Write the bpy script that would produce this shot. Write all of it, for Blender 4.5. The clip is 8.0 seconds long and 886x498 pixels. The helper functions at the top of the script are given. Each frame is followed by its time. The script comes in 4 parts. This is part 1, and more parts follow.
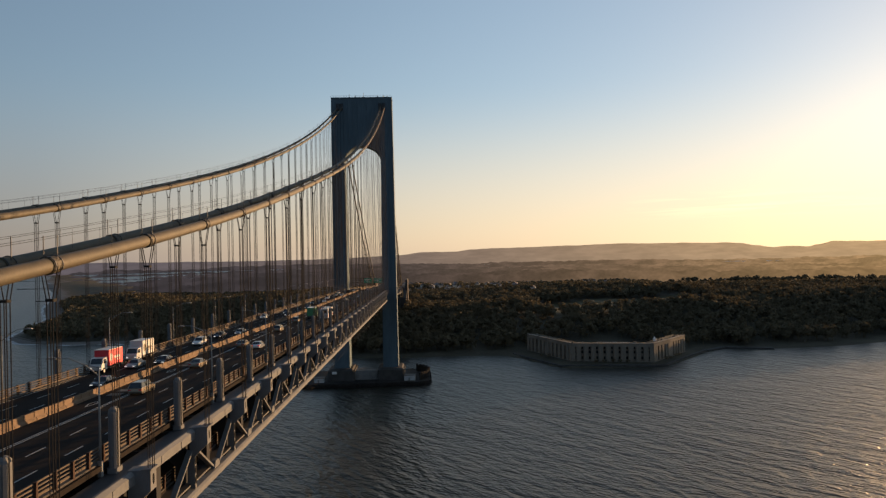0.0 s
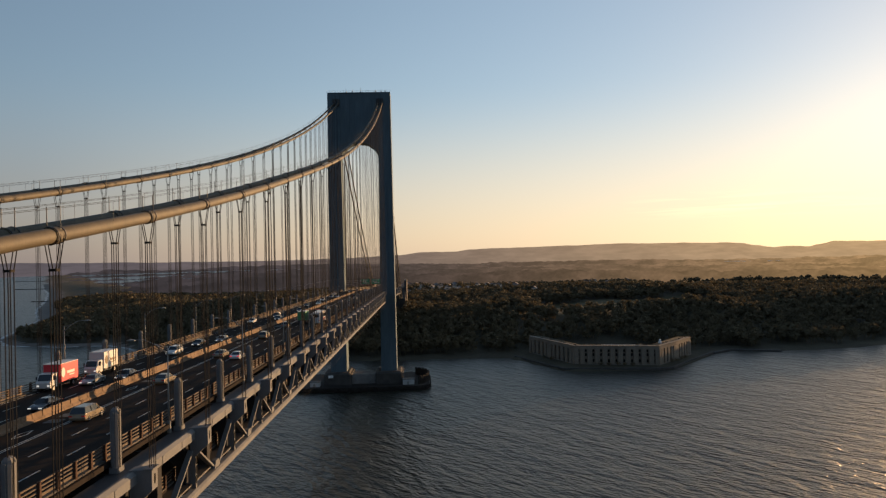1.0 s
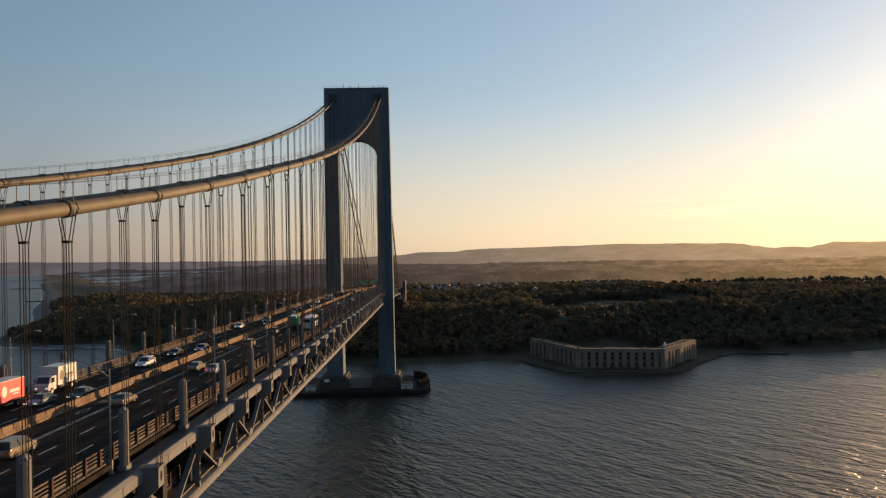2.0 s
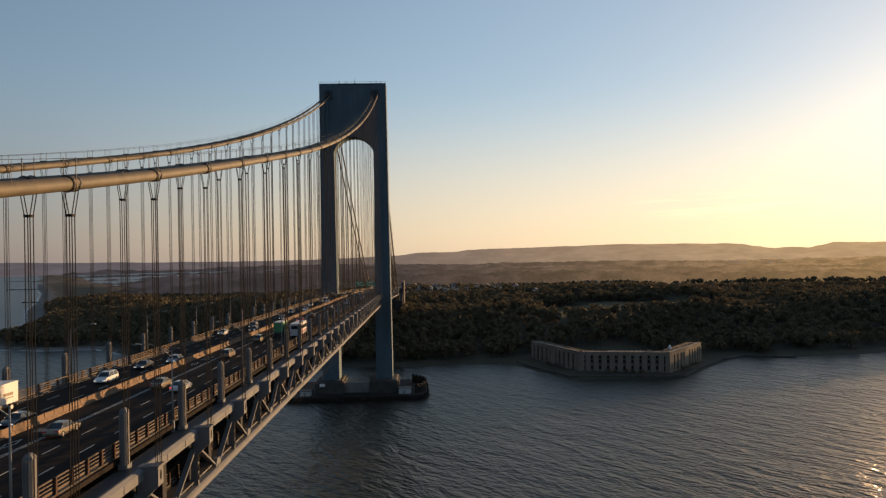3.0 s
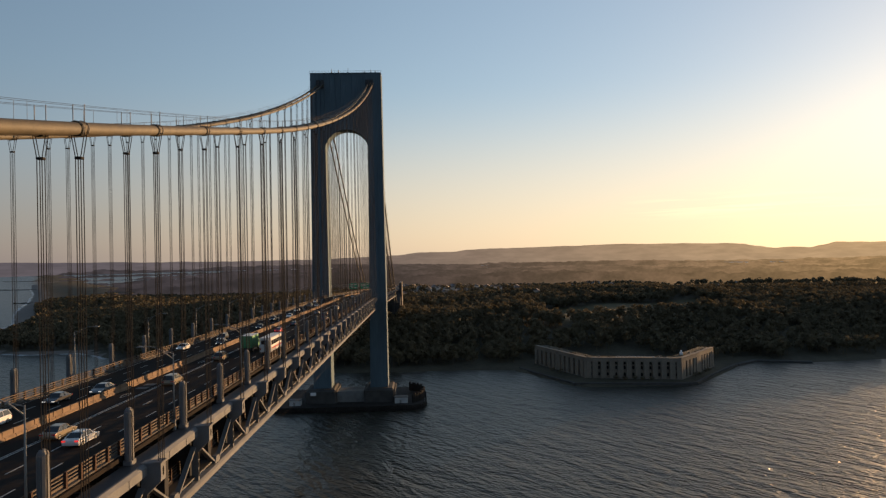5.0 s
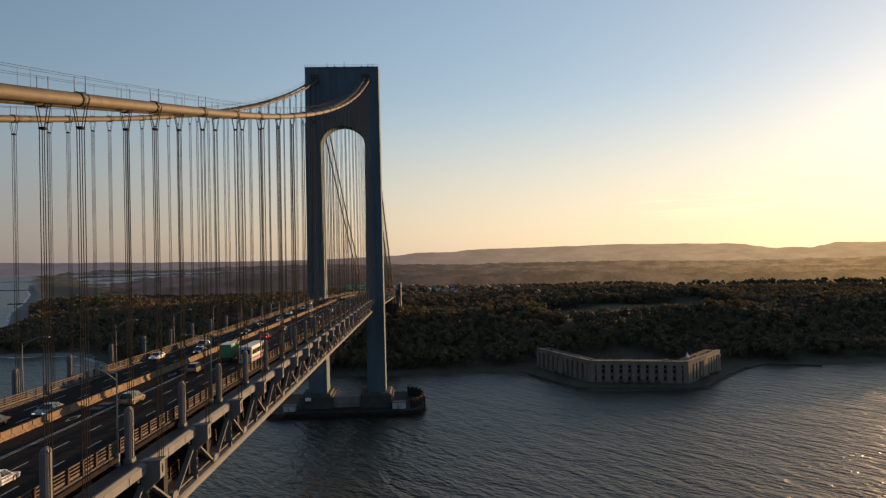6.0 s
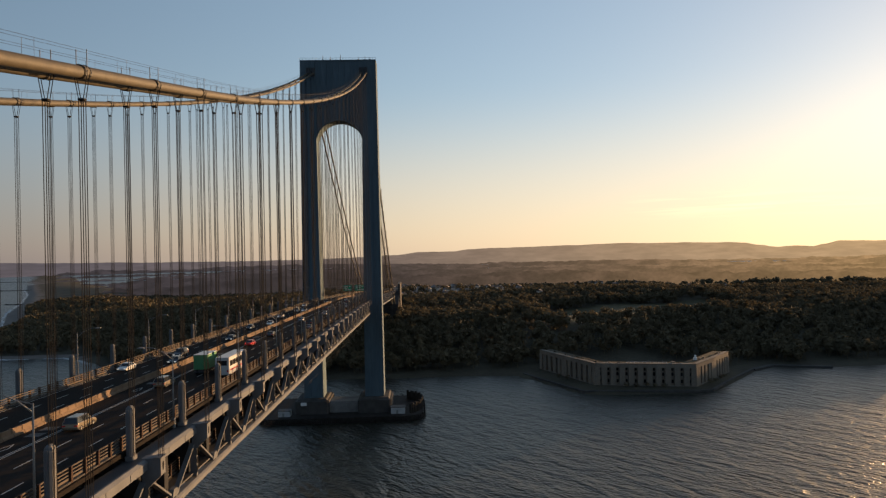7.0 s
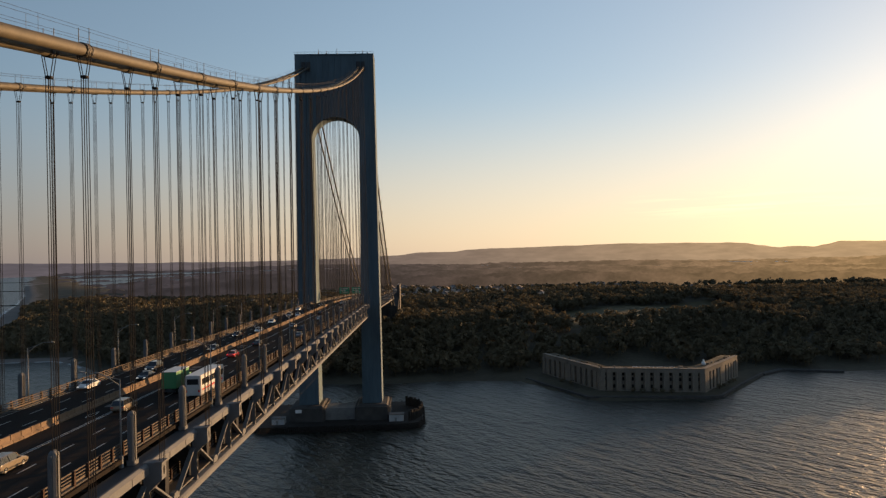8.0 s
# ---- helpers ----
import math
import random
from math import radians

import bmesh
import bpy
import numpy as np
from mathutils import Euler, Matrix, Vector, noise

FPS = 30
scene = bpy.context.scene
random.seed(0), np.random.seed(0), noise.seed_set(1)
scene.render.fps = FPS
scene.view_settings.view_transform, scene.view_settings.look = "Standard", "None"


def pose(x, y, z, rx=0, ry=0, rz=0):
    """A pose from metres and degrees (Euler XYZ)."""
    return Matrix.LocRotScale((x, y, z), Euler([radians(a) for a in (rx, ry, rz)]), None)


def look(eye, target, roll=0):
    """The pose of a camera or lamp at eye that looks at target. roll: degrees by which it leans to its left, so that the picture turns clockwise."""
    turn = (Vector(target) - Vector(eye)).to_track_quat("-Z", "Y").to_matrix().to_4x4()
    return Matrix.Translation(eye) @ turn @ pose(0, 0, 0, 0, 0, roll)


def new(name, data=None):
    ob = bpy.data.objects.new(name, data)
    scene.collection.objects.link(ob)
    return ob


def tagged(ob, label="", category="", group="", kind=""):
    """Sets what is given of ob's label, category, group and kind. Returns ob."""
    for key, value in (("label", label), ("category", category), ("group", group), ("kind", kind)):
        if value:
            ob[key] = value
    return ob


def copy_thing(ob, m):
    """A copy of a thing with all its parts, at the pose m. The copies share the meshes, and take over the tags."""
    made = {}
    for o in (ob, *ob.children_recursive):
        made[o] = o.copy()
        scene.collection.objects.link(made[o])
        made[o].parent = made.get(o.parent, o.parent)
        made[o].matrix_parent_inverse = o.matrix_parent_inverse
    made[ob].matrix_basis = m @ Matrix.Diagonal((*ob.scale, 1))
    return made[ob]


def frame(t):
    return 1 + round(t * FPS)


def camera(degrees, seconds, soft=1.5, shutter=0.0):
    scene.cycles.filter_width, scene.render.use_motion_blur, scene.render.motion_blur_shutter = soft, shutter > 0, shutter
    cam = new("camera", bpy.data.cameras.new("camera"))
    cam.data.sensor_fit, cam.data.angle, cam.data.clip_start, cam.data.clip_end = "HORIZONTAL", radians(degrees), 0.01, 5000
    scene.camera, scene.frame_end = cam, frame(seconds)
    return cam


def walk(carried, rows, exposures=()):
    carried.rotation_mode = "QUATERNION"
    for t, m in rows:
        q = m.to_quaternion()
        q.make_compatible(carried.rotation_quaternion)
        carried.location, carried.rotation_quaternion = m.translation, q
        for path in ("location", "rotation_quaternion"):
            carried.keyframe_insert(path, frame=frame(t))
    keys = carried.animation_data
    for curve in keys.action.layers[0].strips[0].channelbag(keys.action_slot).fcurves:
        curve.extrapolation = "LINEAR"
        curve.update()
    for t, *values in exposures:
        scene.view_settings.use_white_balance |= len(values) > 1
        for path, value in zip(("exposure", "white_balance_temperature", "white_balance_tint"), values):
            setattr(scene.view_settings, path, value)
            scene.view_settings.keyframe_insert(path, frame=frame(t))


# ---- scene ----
cam = camera(69.3, 8.0, soft=1.3)
PATH = [
    (0, (42.455, -58.668, 95.967), (42.521, -56.669, 95.974), -1.2),
    (0.5, (42.551, -51.33, 95.976), (42.617, -49.331, 95.983), -1.2),
    (1, (42.593, -44.352, 95.885), (42.661, -42.353, 95.892), -1.2),
    (1.5, (42.585, -37.695, 95.951), (42.654, -35.696, 95.958), -1.1),
    (3, (43.508, -18.229, 96.282), (43.58, -16.23, 96.29), -1.1),
    (3.5, (44.117, -11.405, 96.356), (44.187, -9.406, 96.363), -1.1),
    (4, (44.467, -4.792, 96.445), (44.542, -2.793, 96.453), -1.1),
    (4.5, (44.558, 1.568, 96.529), (44.632, 3.567, 96.536), -1.1),
    (6, (45.449, 21.449, 96.467), (45.524, 23.448, 96.475), -1.1),
    (6.5, (45.888, 28.155, 96.467), (45.963, 30.154, 96.474), -1.1),
    (7, (46.24, 34.735, 96.471), (46.313, 36.734, 96.477), -1.2),
    (7.5, (46.56, 41.562, 96.565), (46.633, 43.561, 96.57), -1.1),
    (8, (46.632, 48.585, 96.985), (46.705, 50.583, 96.992), -1.2),
]
walk(cam, [(t, look(eye, target, roll)) for t, eye, target, roll in PATH], exposures=[(0, 0.7), (8, 0.7)])

# ---- light: low evening sun ahead to the right, clear sky ----
SUN_AZ, SUN_EL = 48.0, 4.0          # degrees clockwise from +y, degrees above the horizon
world = bpy.data.worlds.new("evening_sky")
scene.world = world
world.use_nodes = True
wn = world.node_tree.nodes
sky = wn.new("ShaderNodeTexSky")
sky.sky_type, sky.sun_disc = "NISHITA", False
sky.sun_elevation, sky.sun_rotation = radians(SUN_EL), radians(SUN_AZ)
sky.altitude, sky.air_density, sky.dust_density, sky.ozone_density = 0, 1.0, 0.6, 2.0
wn["Background"].inputs["Strength"].default_value = 0.195
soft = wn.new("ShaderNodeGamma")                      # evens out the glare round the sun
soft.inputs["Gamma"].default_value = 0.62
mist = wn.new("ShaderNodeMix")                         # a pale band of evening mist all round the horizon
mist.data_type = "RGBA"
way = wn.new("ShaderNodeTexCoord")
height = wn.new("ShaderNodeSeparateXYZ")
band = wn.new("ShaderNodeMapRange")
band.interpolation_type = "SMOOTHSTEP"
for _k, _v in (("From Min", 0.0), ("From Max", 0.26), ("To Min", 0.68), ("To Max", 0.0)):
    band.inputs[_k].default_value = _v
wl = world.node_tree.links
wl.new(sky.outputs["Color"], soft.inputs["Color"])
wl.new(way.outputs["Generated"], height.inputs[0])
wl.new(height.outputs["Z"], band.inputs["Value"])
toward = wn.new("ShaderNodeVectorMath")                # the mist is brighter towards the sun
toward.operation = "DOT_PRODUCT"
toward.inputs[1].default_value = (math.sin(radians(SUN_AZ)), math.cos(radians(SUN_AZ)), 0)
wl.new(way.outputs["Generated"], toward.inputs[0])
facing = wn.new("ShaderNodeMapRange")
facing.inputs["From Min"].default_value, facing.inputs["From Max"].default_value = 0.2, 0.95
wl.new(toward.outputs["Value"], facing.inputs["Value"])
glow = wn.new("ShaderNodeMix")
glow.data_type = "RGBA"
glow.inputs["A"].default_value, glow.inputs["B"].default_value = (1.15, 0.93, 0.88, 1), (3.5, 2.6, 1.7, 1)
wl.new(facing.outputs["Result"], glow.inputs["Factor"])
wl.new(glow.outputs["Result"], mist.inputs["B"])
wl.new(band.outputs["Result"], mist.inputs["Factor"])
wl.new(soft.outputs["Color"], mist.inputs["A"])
streak = wn.new("ShaderNodeMapping")                   # a few thin cloud streaks low in the glow
streak.inputs["Scale"].default_value = (3.0, 3.0, 70.0)
wl.new(way.outputs["Generated"], streak.inputs["Vector"])
wisp = wn.new("ShaderNodeTexNoise")
wisp.inputs["Scale"].default_value, wisp.inputs["Detail"].default_value, wisp.inputs["Distortion"].default_value = 2.2, 5, 0.6
wl.new(streak.outputs["Vector"], wisp.inputs["Vector"])
thin = wn.new("ShaderNodeMapRange")
low_band = wn.new("ShaderNodeMapRange")
for _node, _v in ((thin, (0.42, 0.6, 0.0, 0.8)), (low_band, (0.035, 0.055, 0.0, 1.0))):
    _node.interpolation_type = "SMOOTHSTEP"
    for _k, _w in zip(("From Min", "From Max", "To Min", "To Max"), _v):
        _node.inputs[_k].default_value = _w
wl.new(wisp.outputs["Fac"], thin.inputs["Value"])
wl.new(height.outputs["Z"], low_band.inputs["Value"])
upper = wn.new("ShaderNodeMapRange")
upper.interpolation_type = "SMOOTHSTEP"
for _k, _w in zip(("From Min", "From Max", "To Min", "To Max"), (0.062, 0.085, 1.0, 0.0)):
    upper.inputs[_k].default_value = _w
wl.new(height.outputs["Z"], upper.inputs["Value"])
near_sun = wn.new("ShaderNodeMapRange")
near_sun.inputs["From Min"].default_value, near_sun.inputs["From Max"].default_value = 0.86, 0.96
wl.new(toward.outputs["Value"], near_sun.inputs["Value"])
_last = thin.outputs["Result"]
for _src in (low_band, upper, near_sun):
    _times = wn.new("ShaderNodeMath")
    _times.operation = "MULTIPLY"
    wl.new(_last, _times.inputs[0])
    wl.new(_src.outputs["Result"], _times.inputs[1])
    _last = _times.outputs[0]
cloud = wn.new("ShaderNodeMix")
cloud.data_type = "RGBA"
cloud.inputs["B"].default_value = (4.6, 3.5, 2.0, 1)
wl.new(_last, cloud.inputs["Factor"])
wl.new(mist.outputs["Result"], cloud.inputs["A"])
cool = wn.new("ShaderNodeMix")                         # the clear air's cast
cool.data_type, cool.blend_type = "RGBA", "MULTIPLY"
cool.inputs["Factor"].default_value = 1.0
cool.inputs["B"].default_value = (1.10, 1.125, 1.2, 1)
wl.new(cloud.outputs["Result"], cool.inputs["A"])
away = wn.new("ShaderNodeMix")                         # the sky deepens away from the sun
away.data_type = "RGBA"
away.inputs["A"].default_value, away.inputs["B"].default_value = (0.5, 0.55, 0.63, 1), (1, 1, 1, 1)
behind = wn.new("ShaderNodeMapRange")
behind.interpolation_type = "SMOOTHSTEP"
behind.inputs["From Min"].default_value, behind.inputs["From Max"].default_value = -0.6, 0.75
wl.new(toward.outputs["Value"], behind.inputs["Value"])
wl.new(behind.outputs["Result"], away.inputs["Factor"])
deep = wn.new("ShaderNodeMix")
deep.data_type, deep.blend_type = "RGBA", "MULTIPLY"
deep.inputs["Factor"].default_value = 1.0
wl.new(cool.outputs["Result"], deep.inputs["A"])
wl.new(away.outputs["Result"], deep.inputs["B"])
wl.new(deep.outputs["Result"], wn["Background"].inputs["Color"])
sun = new("sun", bpy.data.lights.new("sun", "SUN"))
sun.data.energy, sun.data.angle, sun.data.color = 5.4, radians(0.6), (1.0, 0.59, 0.28)
_a, _e = radians(SUN_AZ), radians(SUN_EL)
sun.matrix_world = look((0, 0, 300), (-math.sin(_a) * math.cos(_e) * 10, -math.cos(_a) * math.cos(_e) * 10, 300 - math.sin(_e) * 10))


# ---- materials ----
def mat(name, base, rough=0.6, metal=0.0, var=0.25, scale=0.5, fine=6.0, bump=0.1, bump_size=8.0, per_object=0.0, stretch=(1, 1, 1), tint=None):
    """A painted or mineral surface: base colour varied at two scales, with bump and uneven gloss."""
    m = bpy.data.materials.new(name)
    m.use_nodes = True
    nt = m.node_tree
    n, l = nt.nodes, nt.links
    b = n["Principled BSDF"]
    tc = n.new("ShaderNodeTexCoord")
    mp = n.new("ShaderNodeMapping")
    mp.inputs["Scale"].default_value = stretch
    l.new(tc.outputs["Object"], mp.inputs["Vector"])
    n1, n2 = n.new("ShaderNodeTexNoise"), n.new("ShaderNodeTexNoise")
    n1.inputs["Scale"].default_value, n1.inputs["Detail"].default_value = scale, 4
    n2.inputs["Scale"].default_value, n2.inputs["Detail"].default_value = fine, 3
    for q in (n1, n2):
        l.new(mp.outputs["Vector"], q.inputs["Vector"])
    add = n.new("ShaderNodeMath")
    add.operation = "MULTIPLY_ADD"
    l.new(n1.outputs["Fac"], add.inputs[0])
    add.inputs[1].default_value = 0.65
    half = n.new("ShaderNodeMath")
    half.operation = "MULTIPLY"
    l.new(n2.outputs["Fac"], half.inputs[0])
    half.inputs[1].default_value = 0.35
    l.new(half.outputs[0], add.inputs[2])
    fac = add.outputs[0]
    if per_object:
        oi = n.new("ShaderNodeObjectInfo")
        po = n.new("ShaderNodeMath")
        po.operation = "MULTIPLY_ADD"
        l.new(oi.outputs["Random"], po.inputs[0])
        po.inputs[1].default_value = per_object
        l.new(fac, po.inputs[2])
        fac = po.outputs[0]
    ramp = n.new("ShaderNodeValToRGB")
    e = ramp.color_ramp.elements
    tint = tint or base
    e[0].position, e[1].position = 0.3, 0.72
    e[0].color = (*[c * (1 - var) for c in tint], 1)
    e[1].color = (*[min(1, c * (1 + var * 0.6)) for c in base], 1)
    l.new(fac, ramp.inputs["Fac"])
    l.new(ramp.outputs["Color"], b.inputs["Base Color"])
    b.inputs["Roughness"].default_value, b.inputs["Metallic"].default_value = rough, metal
    if rough > 0.78:
        b.inputs["Specular IOR Level"].default_value = 0.15
    if bump:
        bp = n.new("ShaderNodeBump")
        nb = n.new("ShaderNodeTexNoise")
        nb.inputs["Scale"].default_value, nb.inputs["Detail"].default_value = bump_size, 4
        l.new(mp.outputs["Vector"], nb.inputs["Vector"])
        bp.inputs["Strength"].default_value, bp.inputs["Distance"].default_value = bump, 0.1
        l.new(nb.outputs["Fac"], bp.inputs["Height"])
        l.new(bp.outputs["Normal"], b.inputs["Normal"])
    return m


STEEL = mat("painted_steel", (0.142, 0.146, 0.15), 0.8, 0.0, 0.22, 0.35, 5.0, 0.08)
TOWER_PAINT = mat("tower_paint", (0.105, 0.15, 0.178), 0.85, 0.0, 0.3, 0.12, 1.2, 0.15, 0.8, stretch=(1, 1, 0.12))
CABLE = mat("cable_wrapping", (0.068, 0.054, 0.03), 0.7, 0.0, 0.45, 0.7, 6.0, 0.15)
ROPE = mat("wire_rope", (0.026, 0.024, 0.022), 0.9, 0.0, 0.25, 0.3, 8.0, 0.0)
# Dark fittings; on under-deck steel and side gaps it stands for shade.
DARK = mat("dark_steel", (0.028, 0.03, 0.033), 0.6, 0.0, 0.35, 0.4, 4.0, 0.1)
RUST = mat("rusted_rail_steel", (0.115, 0.09, 0.066), 0.79, 0.0, 0.3, 0.8, 7.0, 0.1)
ASPHALT = mat("asphalt", (0.0255, 0.0215, 0.019), 0.95, 0.0, 0.35, 0.15, 9.0, 0.25, 30.0, stretch=(1, 0.12, 1))
ASPHALT.node_tree.nodes["Principled BSDF"].inputs["Specular IOR Level"].default_value = 0.04
PAINT_WHITE = mat("road_paint", (0.38, 0.38, 0.36), 0.8, 0.0, 0.45, 1.5, 12.0, 0.1)
WORN_PAINT = mat("worn_road_paint", (0.12, 0.12, 0.115), 0.85, 0.0, 0.6, 1.2, 9.0, 0.1)
CONCRETE = mat("concrete", (0.075, 0.07, 0.065), 0.85, 0.0, 0.35, 0.25, 3.0, 0.3, 4.0)
# Paler copy of the concrete, with the light on the strut wall in its colour.
LIT_CONCRETE = mat("lit_concrete", (0.2, 0.195, 0.185), 0.85, 0.0, 0.5, 0.15, 2.0, 0.3, 4.0)
BARRIER = mat("barrier_concrete", (0.15, 0.105, 0.07), 0.85, 0.0, 0.35, 0.6, 5.0, 0.2, 6.0, per_object=0.25)
STONE = mat("granite_wall", (0.22, 0.185, 0.145), 0.85, 0.0, 0.35, 0.08, 0.9, 0.5, 1.2)
POST_RUST = mat("rusted_post", (0.062, 0.036, 0.026), 0.85, 0.0, 0.35, 0.8, 7.0, 0.1)
# Black that stands for the shade inside holes; no hole is cut.
HOLE_SHADE = mat("black_opening_shade", (0.004, 0.004, 0.004), 0.95, 0.0, 0.2, 1.0, 5.0, 0.0)
# Bridge steel darkened for the shade inside the deck.
FRAME = mat("shaded_frame_steel", (0.03, 0.03, 0.032), 0.85, 0.0, 0.3, 0.4, 4.0, 0.1)
TIMBER = mat("wet_timber", (0.036, 0.031, 0.027), 0.85, 0.0, 0.4, 0.3, 3.0, 0.4, 2.0)
SHED = mat("white_shed_metal", (0.42, 0.43, 0.43), 0.5, 0.0, 0.2, 0.3, 3.0, 0.05)
GALV = mat("galvanised_pole", (0.22, 0.22, 0.21), 0.6, 0.1, 0.2, 0.6, 5.0, 0.0)
SOIL = mat("grass_and_soil", (0.078, 0.067, 0.045), 0.95, 0.0, 0.5, 0.02, 0.3, 0.6, 0.5)
GRASS = mat("mown_grass", (0.075, 0.064, 0.032), 0.95, 0.0, 0.35, 0.02, 0.3, 0.4, 0.7)
SAND = mat("beach_sand", (0.17, 0.145, 0.125), 0.95, 0.0, 0.3, 0.03, 0.5, 0.4, 0.6)
TYRE = mat("tyre_rubber", (0.02, 0.02, 0.02), 0.8, 0.0, 0.2, 2.0, 9.0, 0.0)
CHROME = mat("wheel_alloy", (0.5, 0.5, 0.5), 0.3, 0.8, 0.1, 2.0, 9.0, 0.0)
SIGN_GREEN = mat("sign_green", (0.01, 0.33, 0.19), 0.5, 0.0, 0.1, 0.5, 3.0, 0.0)
SIGN_WHITE = mat("sign_white", (0.8, 0.8, 0.78), 0.5, 0.0, 0.1, 0.5, 3.0, 0.0)
ROOF = mat("house_roof", (0.16, 0.14, 0.13), 0.85, 0.0, 0.3, 0.1, 1.5, 0.2, per_object=0.3)
HOUSE = mat("house_wall", (0.6, 0.54, 0.46), 0.8, 0.0, 0.3, 0.1, 1.0, 0.1, per_object=0.5)


def glossy(name, base, rough=0.25, coat=0.6, metal=0.0):
    m = mat(name, base, rough, metal, 0.08, 0.8, 5.0, 0.0)
    m.node_tree.nodes["Principled BSDF"].inputs["Coat Weight"].default_value = coat
    return m


CAR_WHITE = glossy("car_white", (0.62, 0.62, 0.6))
CAR_DARK = glossy("car_dark", (0.03, 0.032, 0.036))
CAR_GREY = glossy("car_grey", (0.2, 0.21, 0.22), 0.3, 0.5, 0.4)
CAR_TAN = glossy("car_tan", (0.2, 0.165, 0.12), 0.3, 0.5, 0.3)
CAR_RED = glossy("car_red", (0.5, 0.03, 0.03))
TRUCK_RED = glossy("truck_red", (0.62, 0.025, 0.04), 0.4, 0.2)
TRUCK_GREEN = glossy("truck_green", (0.05, 0.22, 0.09), 0.4, 0.2)
TRUCK_WHITE = glossy("truck_white", (0.52, 0.51, 0.49), 0.4, 0.2)
GLASS = glossy("car_glass", (0.02, 0.022, 0.025), 0.08, 0.3)


def lamp_mat(name, colour, strength):
    m = bpy.data.materials.new(name)
    m.use_nodes = True
    b = m.node_tree.nodes["Principled BSDF"]
    b.inputs["Base Color"].default_value = (*colour, 1)
    b.inputs["Emission Color"].default_value = (*colour, 1)
    b.inputs["Emission Strength"].default_value = strength
    return m


HEADLIGHT = lamp_mat("headlight", (1.0, 0.95, 0.85), 0.35)
TAILLIGHT = lamp_mat("taillight", (0.9, 0.04, 0.03), 0.5)


def water_mat():
    m = bpy.data.materials.new("sea_water")
    m.use_nodes = True
    n, l = m.node_tree.nodes, m.node_tree.links
    b = n["Principled BSDF"]
    b.inputs["Base Color"].default_value = (0.02, 0.019, 0.013, 1)
    b.inputs["Roughness"].default_value = 0.33
    b.inputs["IOR"].default_value = 1.33
    b.inputs["Specular IOR Level"].default_value = 0.72
    b.inputs["Specular Tint"].default_value = (1.0, 0.95, 0.84, 1)
    tc = n.new("ShaderNodeTexCoord")
    normal = None
    for turn, sx, sy, scale, dist, strength in ((-42, 2.6, 1.0, 0.03, 1.9, 1.0), (-54, 2.8, 1.0, 0.16, 2.1, 1.0), (-36, 2.2, 1.0, 0.4, 1.2, 1.0), (-66, 1.6, 1.0, 1.0, 0.3, 1.0)):
        mp = n.new("ShaderNodeMapping")
        mp.inputs["Rotation"].default_value = (0, 0, radians(turn))
        mp.vector_type, mp.inputs["Scale"].default_value = "TEXTURE", (sx, sy, 1)
        l.new(tc.outputs["Object"], mp.inputs["Vector"])
        nz = n.new("ShaderNodeTexNoise")
        nz.inputs["Scale"].default_value, nz.inputs["Detail"].default_value, nz.inputs["Distortion"].default_value = scale, 2, 0.5
        l.new(mp.outputs["Vector"], nz.inputs["Vector"])
        bp = n.new("ShaderNodeBump")
        bp.inputs["Strength"].default_value, bp.inputs["Distance"].default_value = strength, dist
        l.new(nz.outputs["Fac"], bp.inputs["Height"])
        if normal:
            l.new(normal, bp.inputs["Normal"])
        normal = bp.outputs["Normal"]
    l.new(normal, b.inputs["Normal"])
    return m


WATER = water_mat()
FOAM = mat("surf_foam", (0.55, 0.56, 0.56), 0.9, 0.0, 0.5, 0.08, 0.6, 0.2)


def leaf_mat(name, dark, light, through_light):
    """Foliage: each clump its own green, part of the light passing through."""
    m = bpy.data.materials.new(name)
    m.use_nodes = True
    n, l = m.node_tree.nodes, m.node_tree.links
    b = n["Principled BSDF"]
    geo = n.new("ShaderNodeNewGeometry")
    tc = n.new("ShaderNodeTexCoord")
    nz = n.new("ShaderNodeTexNoise")
    nz.inputs["Scale"].default_value, nz.inputs["Detail"].default_value = 0.02, 3
    l.new(tc.outputs["Object"], nz.inputs["Vector"])
    mx = n.new("ShaderNodeMath")
    mx.operation = "MULTIPLY_ADD"
    l.new(geo.outputs["Random Per Island"], mx.inputs[0])
    mx.inputs[1].default_value = 0.35
    sub = n.new("ShaderNodeMath")
    sub.operation = "SUBTRACT"
    l.new(nz.outputs["Fac"], sub.inputs[0])
    sub.inputs[1].default_value = 0.3
    l.new(sub.outputs[0], mx.inputs[2])
    ramp = n.new("ShaderNodeValToRGB")
    ramp.color_ramp.elements[0].color, ramp.color_ramp.elements[1].color = (*dark, 1), (*light, 1)
    l.new(mx.outputs[0], ramp.inputs["Fac"])
    l.new(ramp.outputs["Color"], b.inputs["Base Color"])
    b.inputs["Roughness"].default_value = 0.95
    b.inputs["Specular IOR Level"].default_value = 0.1
    tr = n.new("ShaderNodeBsdfTranslucent")
    l.new(ramp.outputs["Color"], tr.inputs["Color"])
    mix = n.new("ShaderNodeMixShader")
    mix.inputs["Fac"].default_value = through_light
    l.new(b.outputs[0], mix.inputs[1])
    l.new(tr.outputs[0], mix.inputs[2])
    l.new(mix.outputs[0], n["Material Output"].inputs["Surface"])
    return m


LEAVES = leaf_mat("summer_leaves", (0.112, 0.092, 0.055), (0.132, 0.108, 0.066), 0.18)


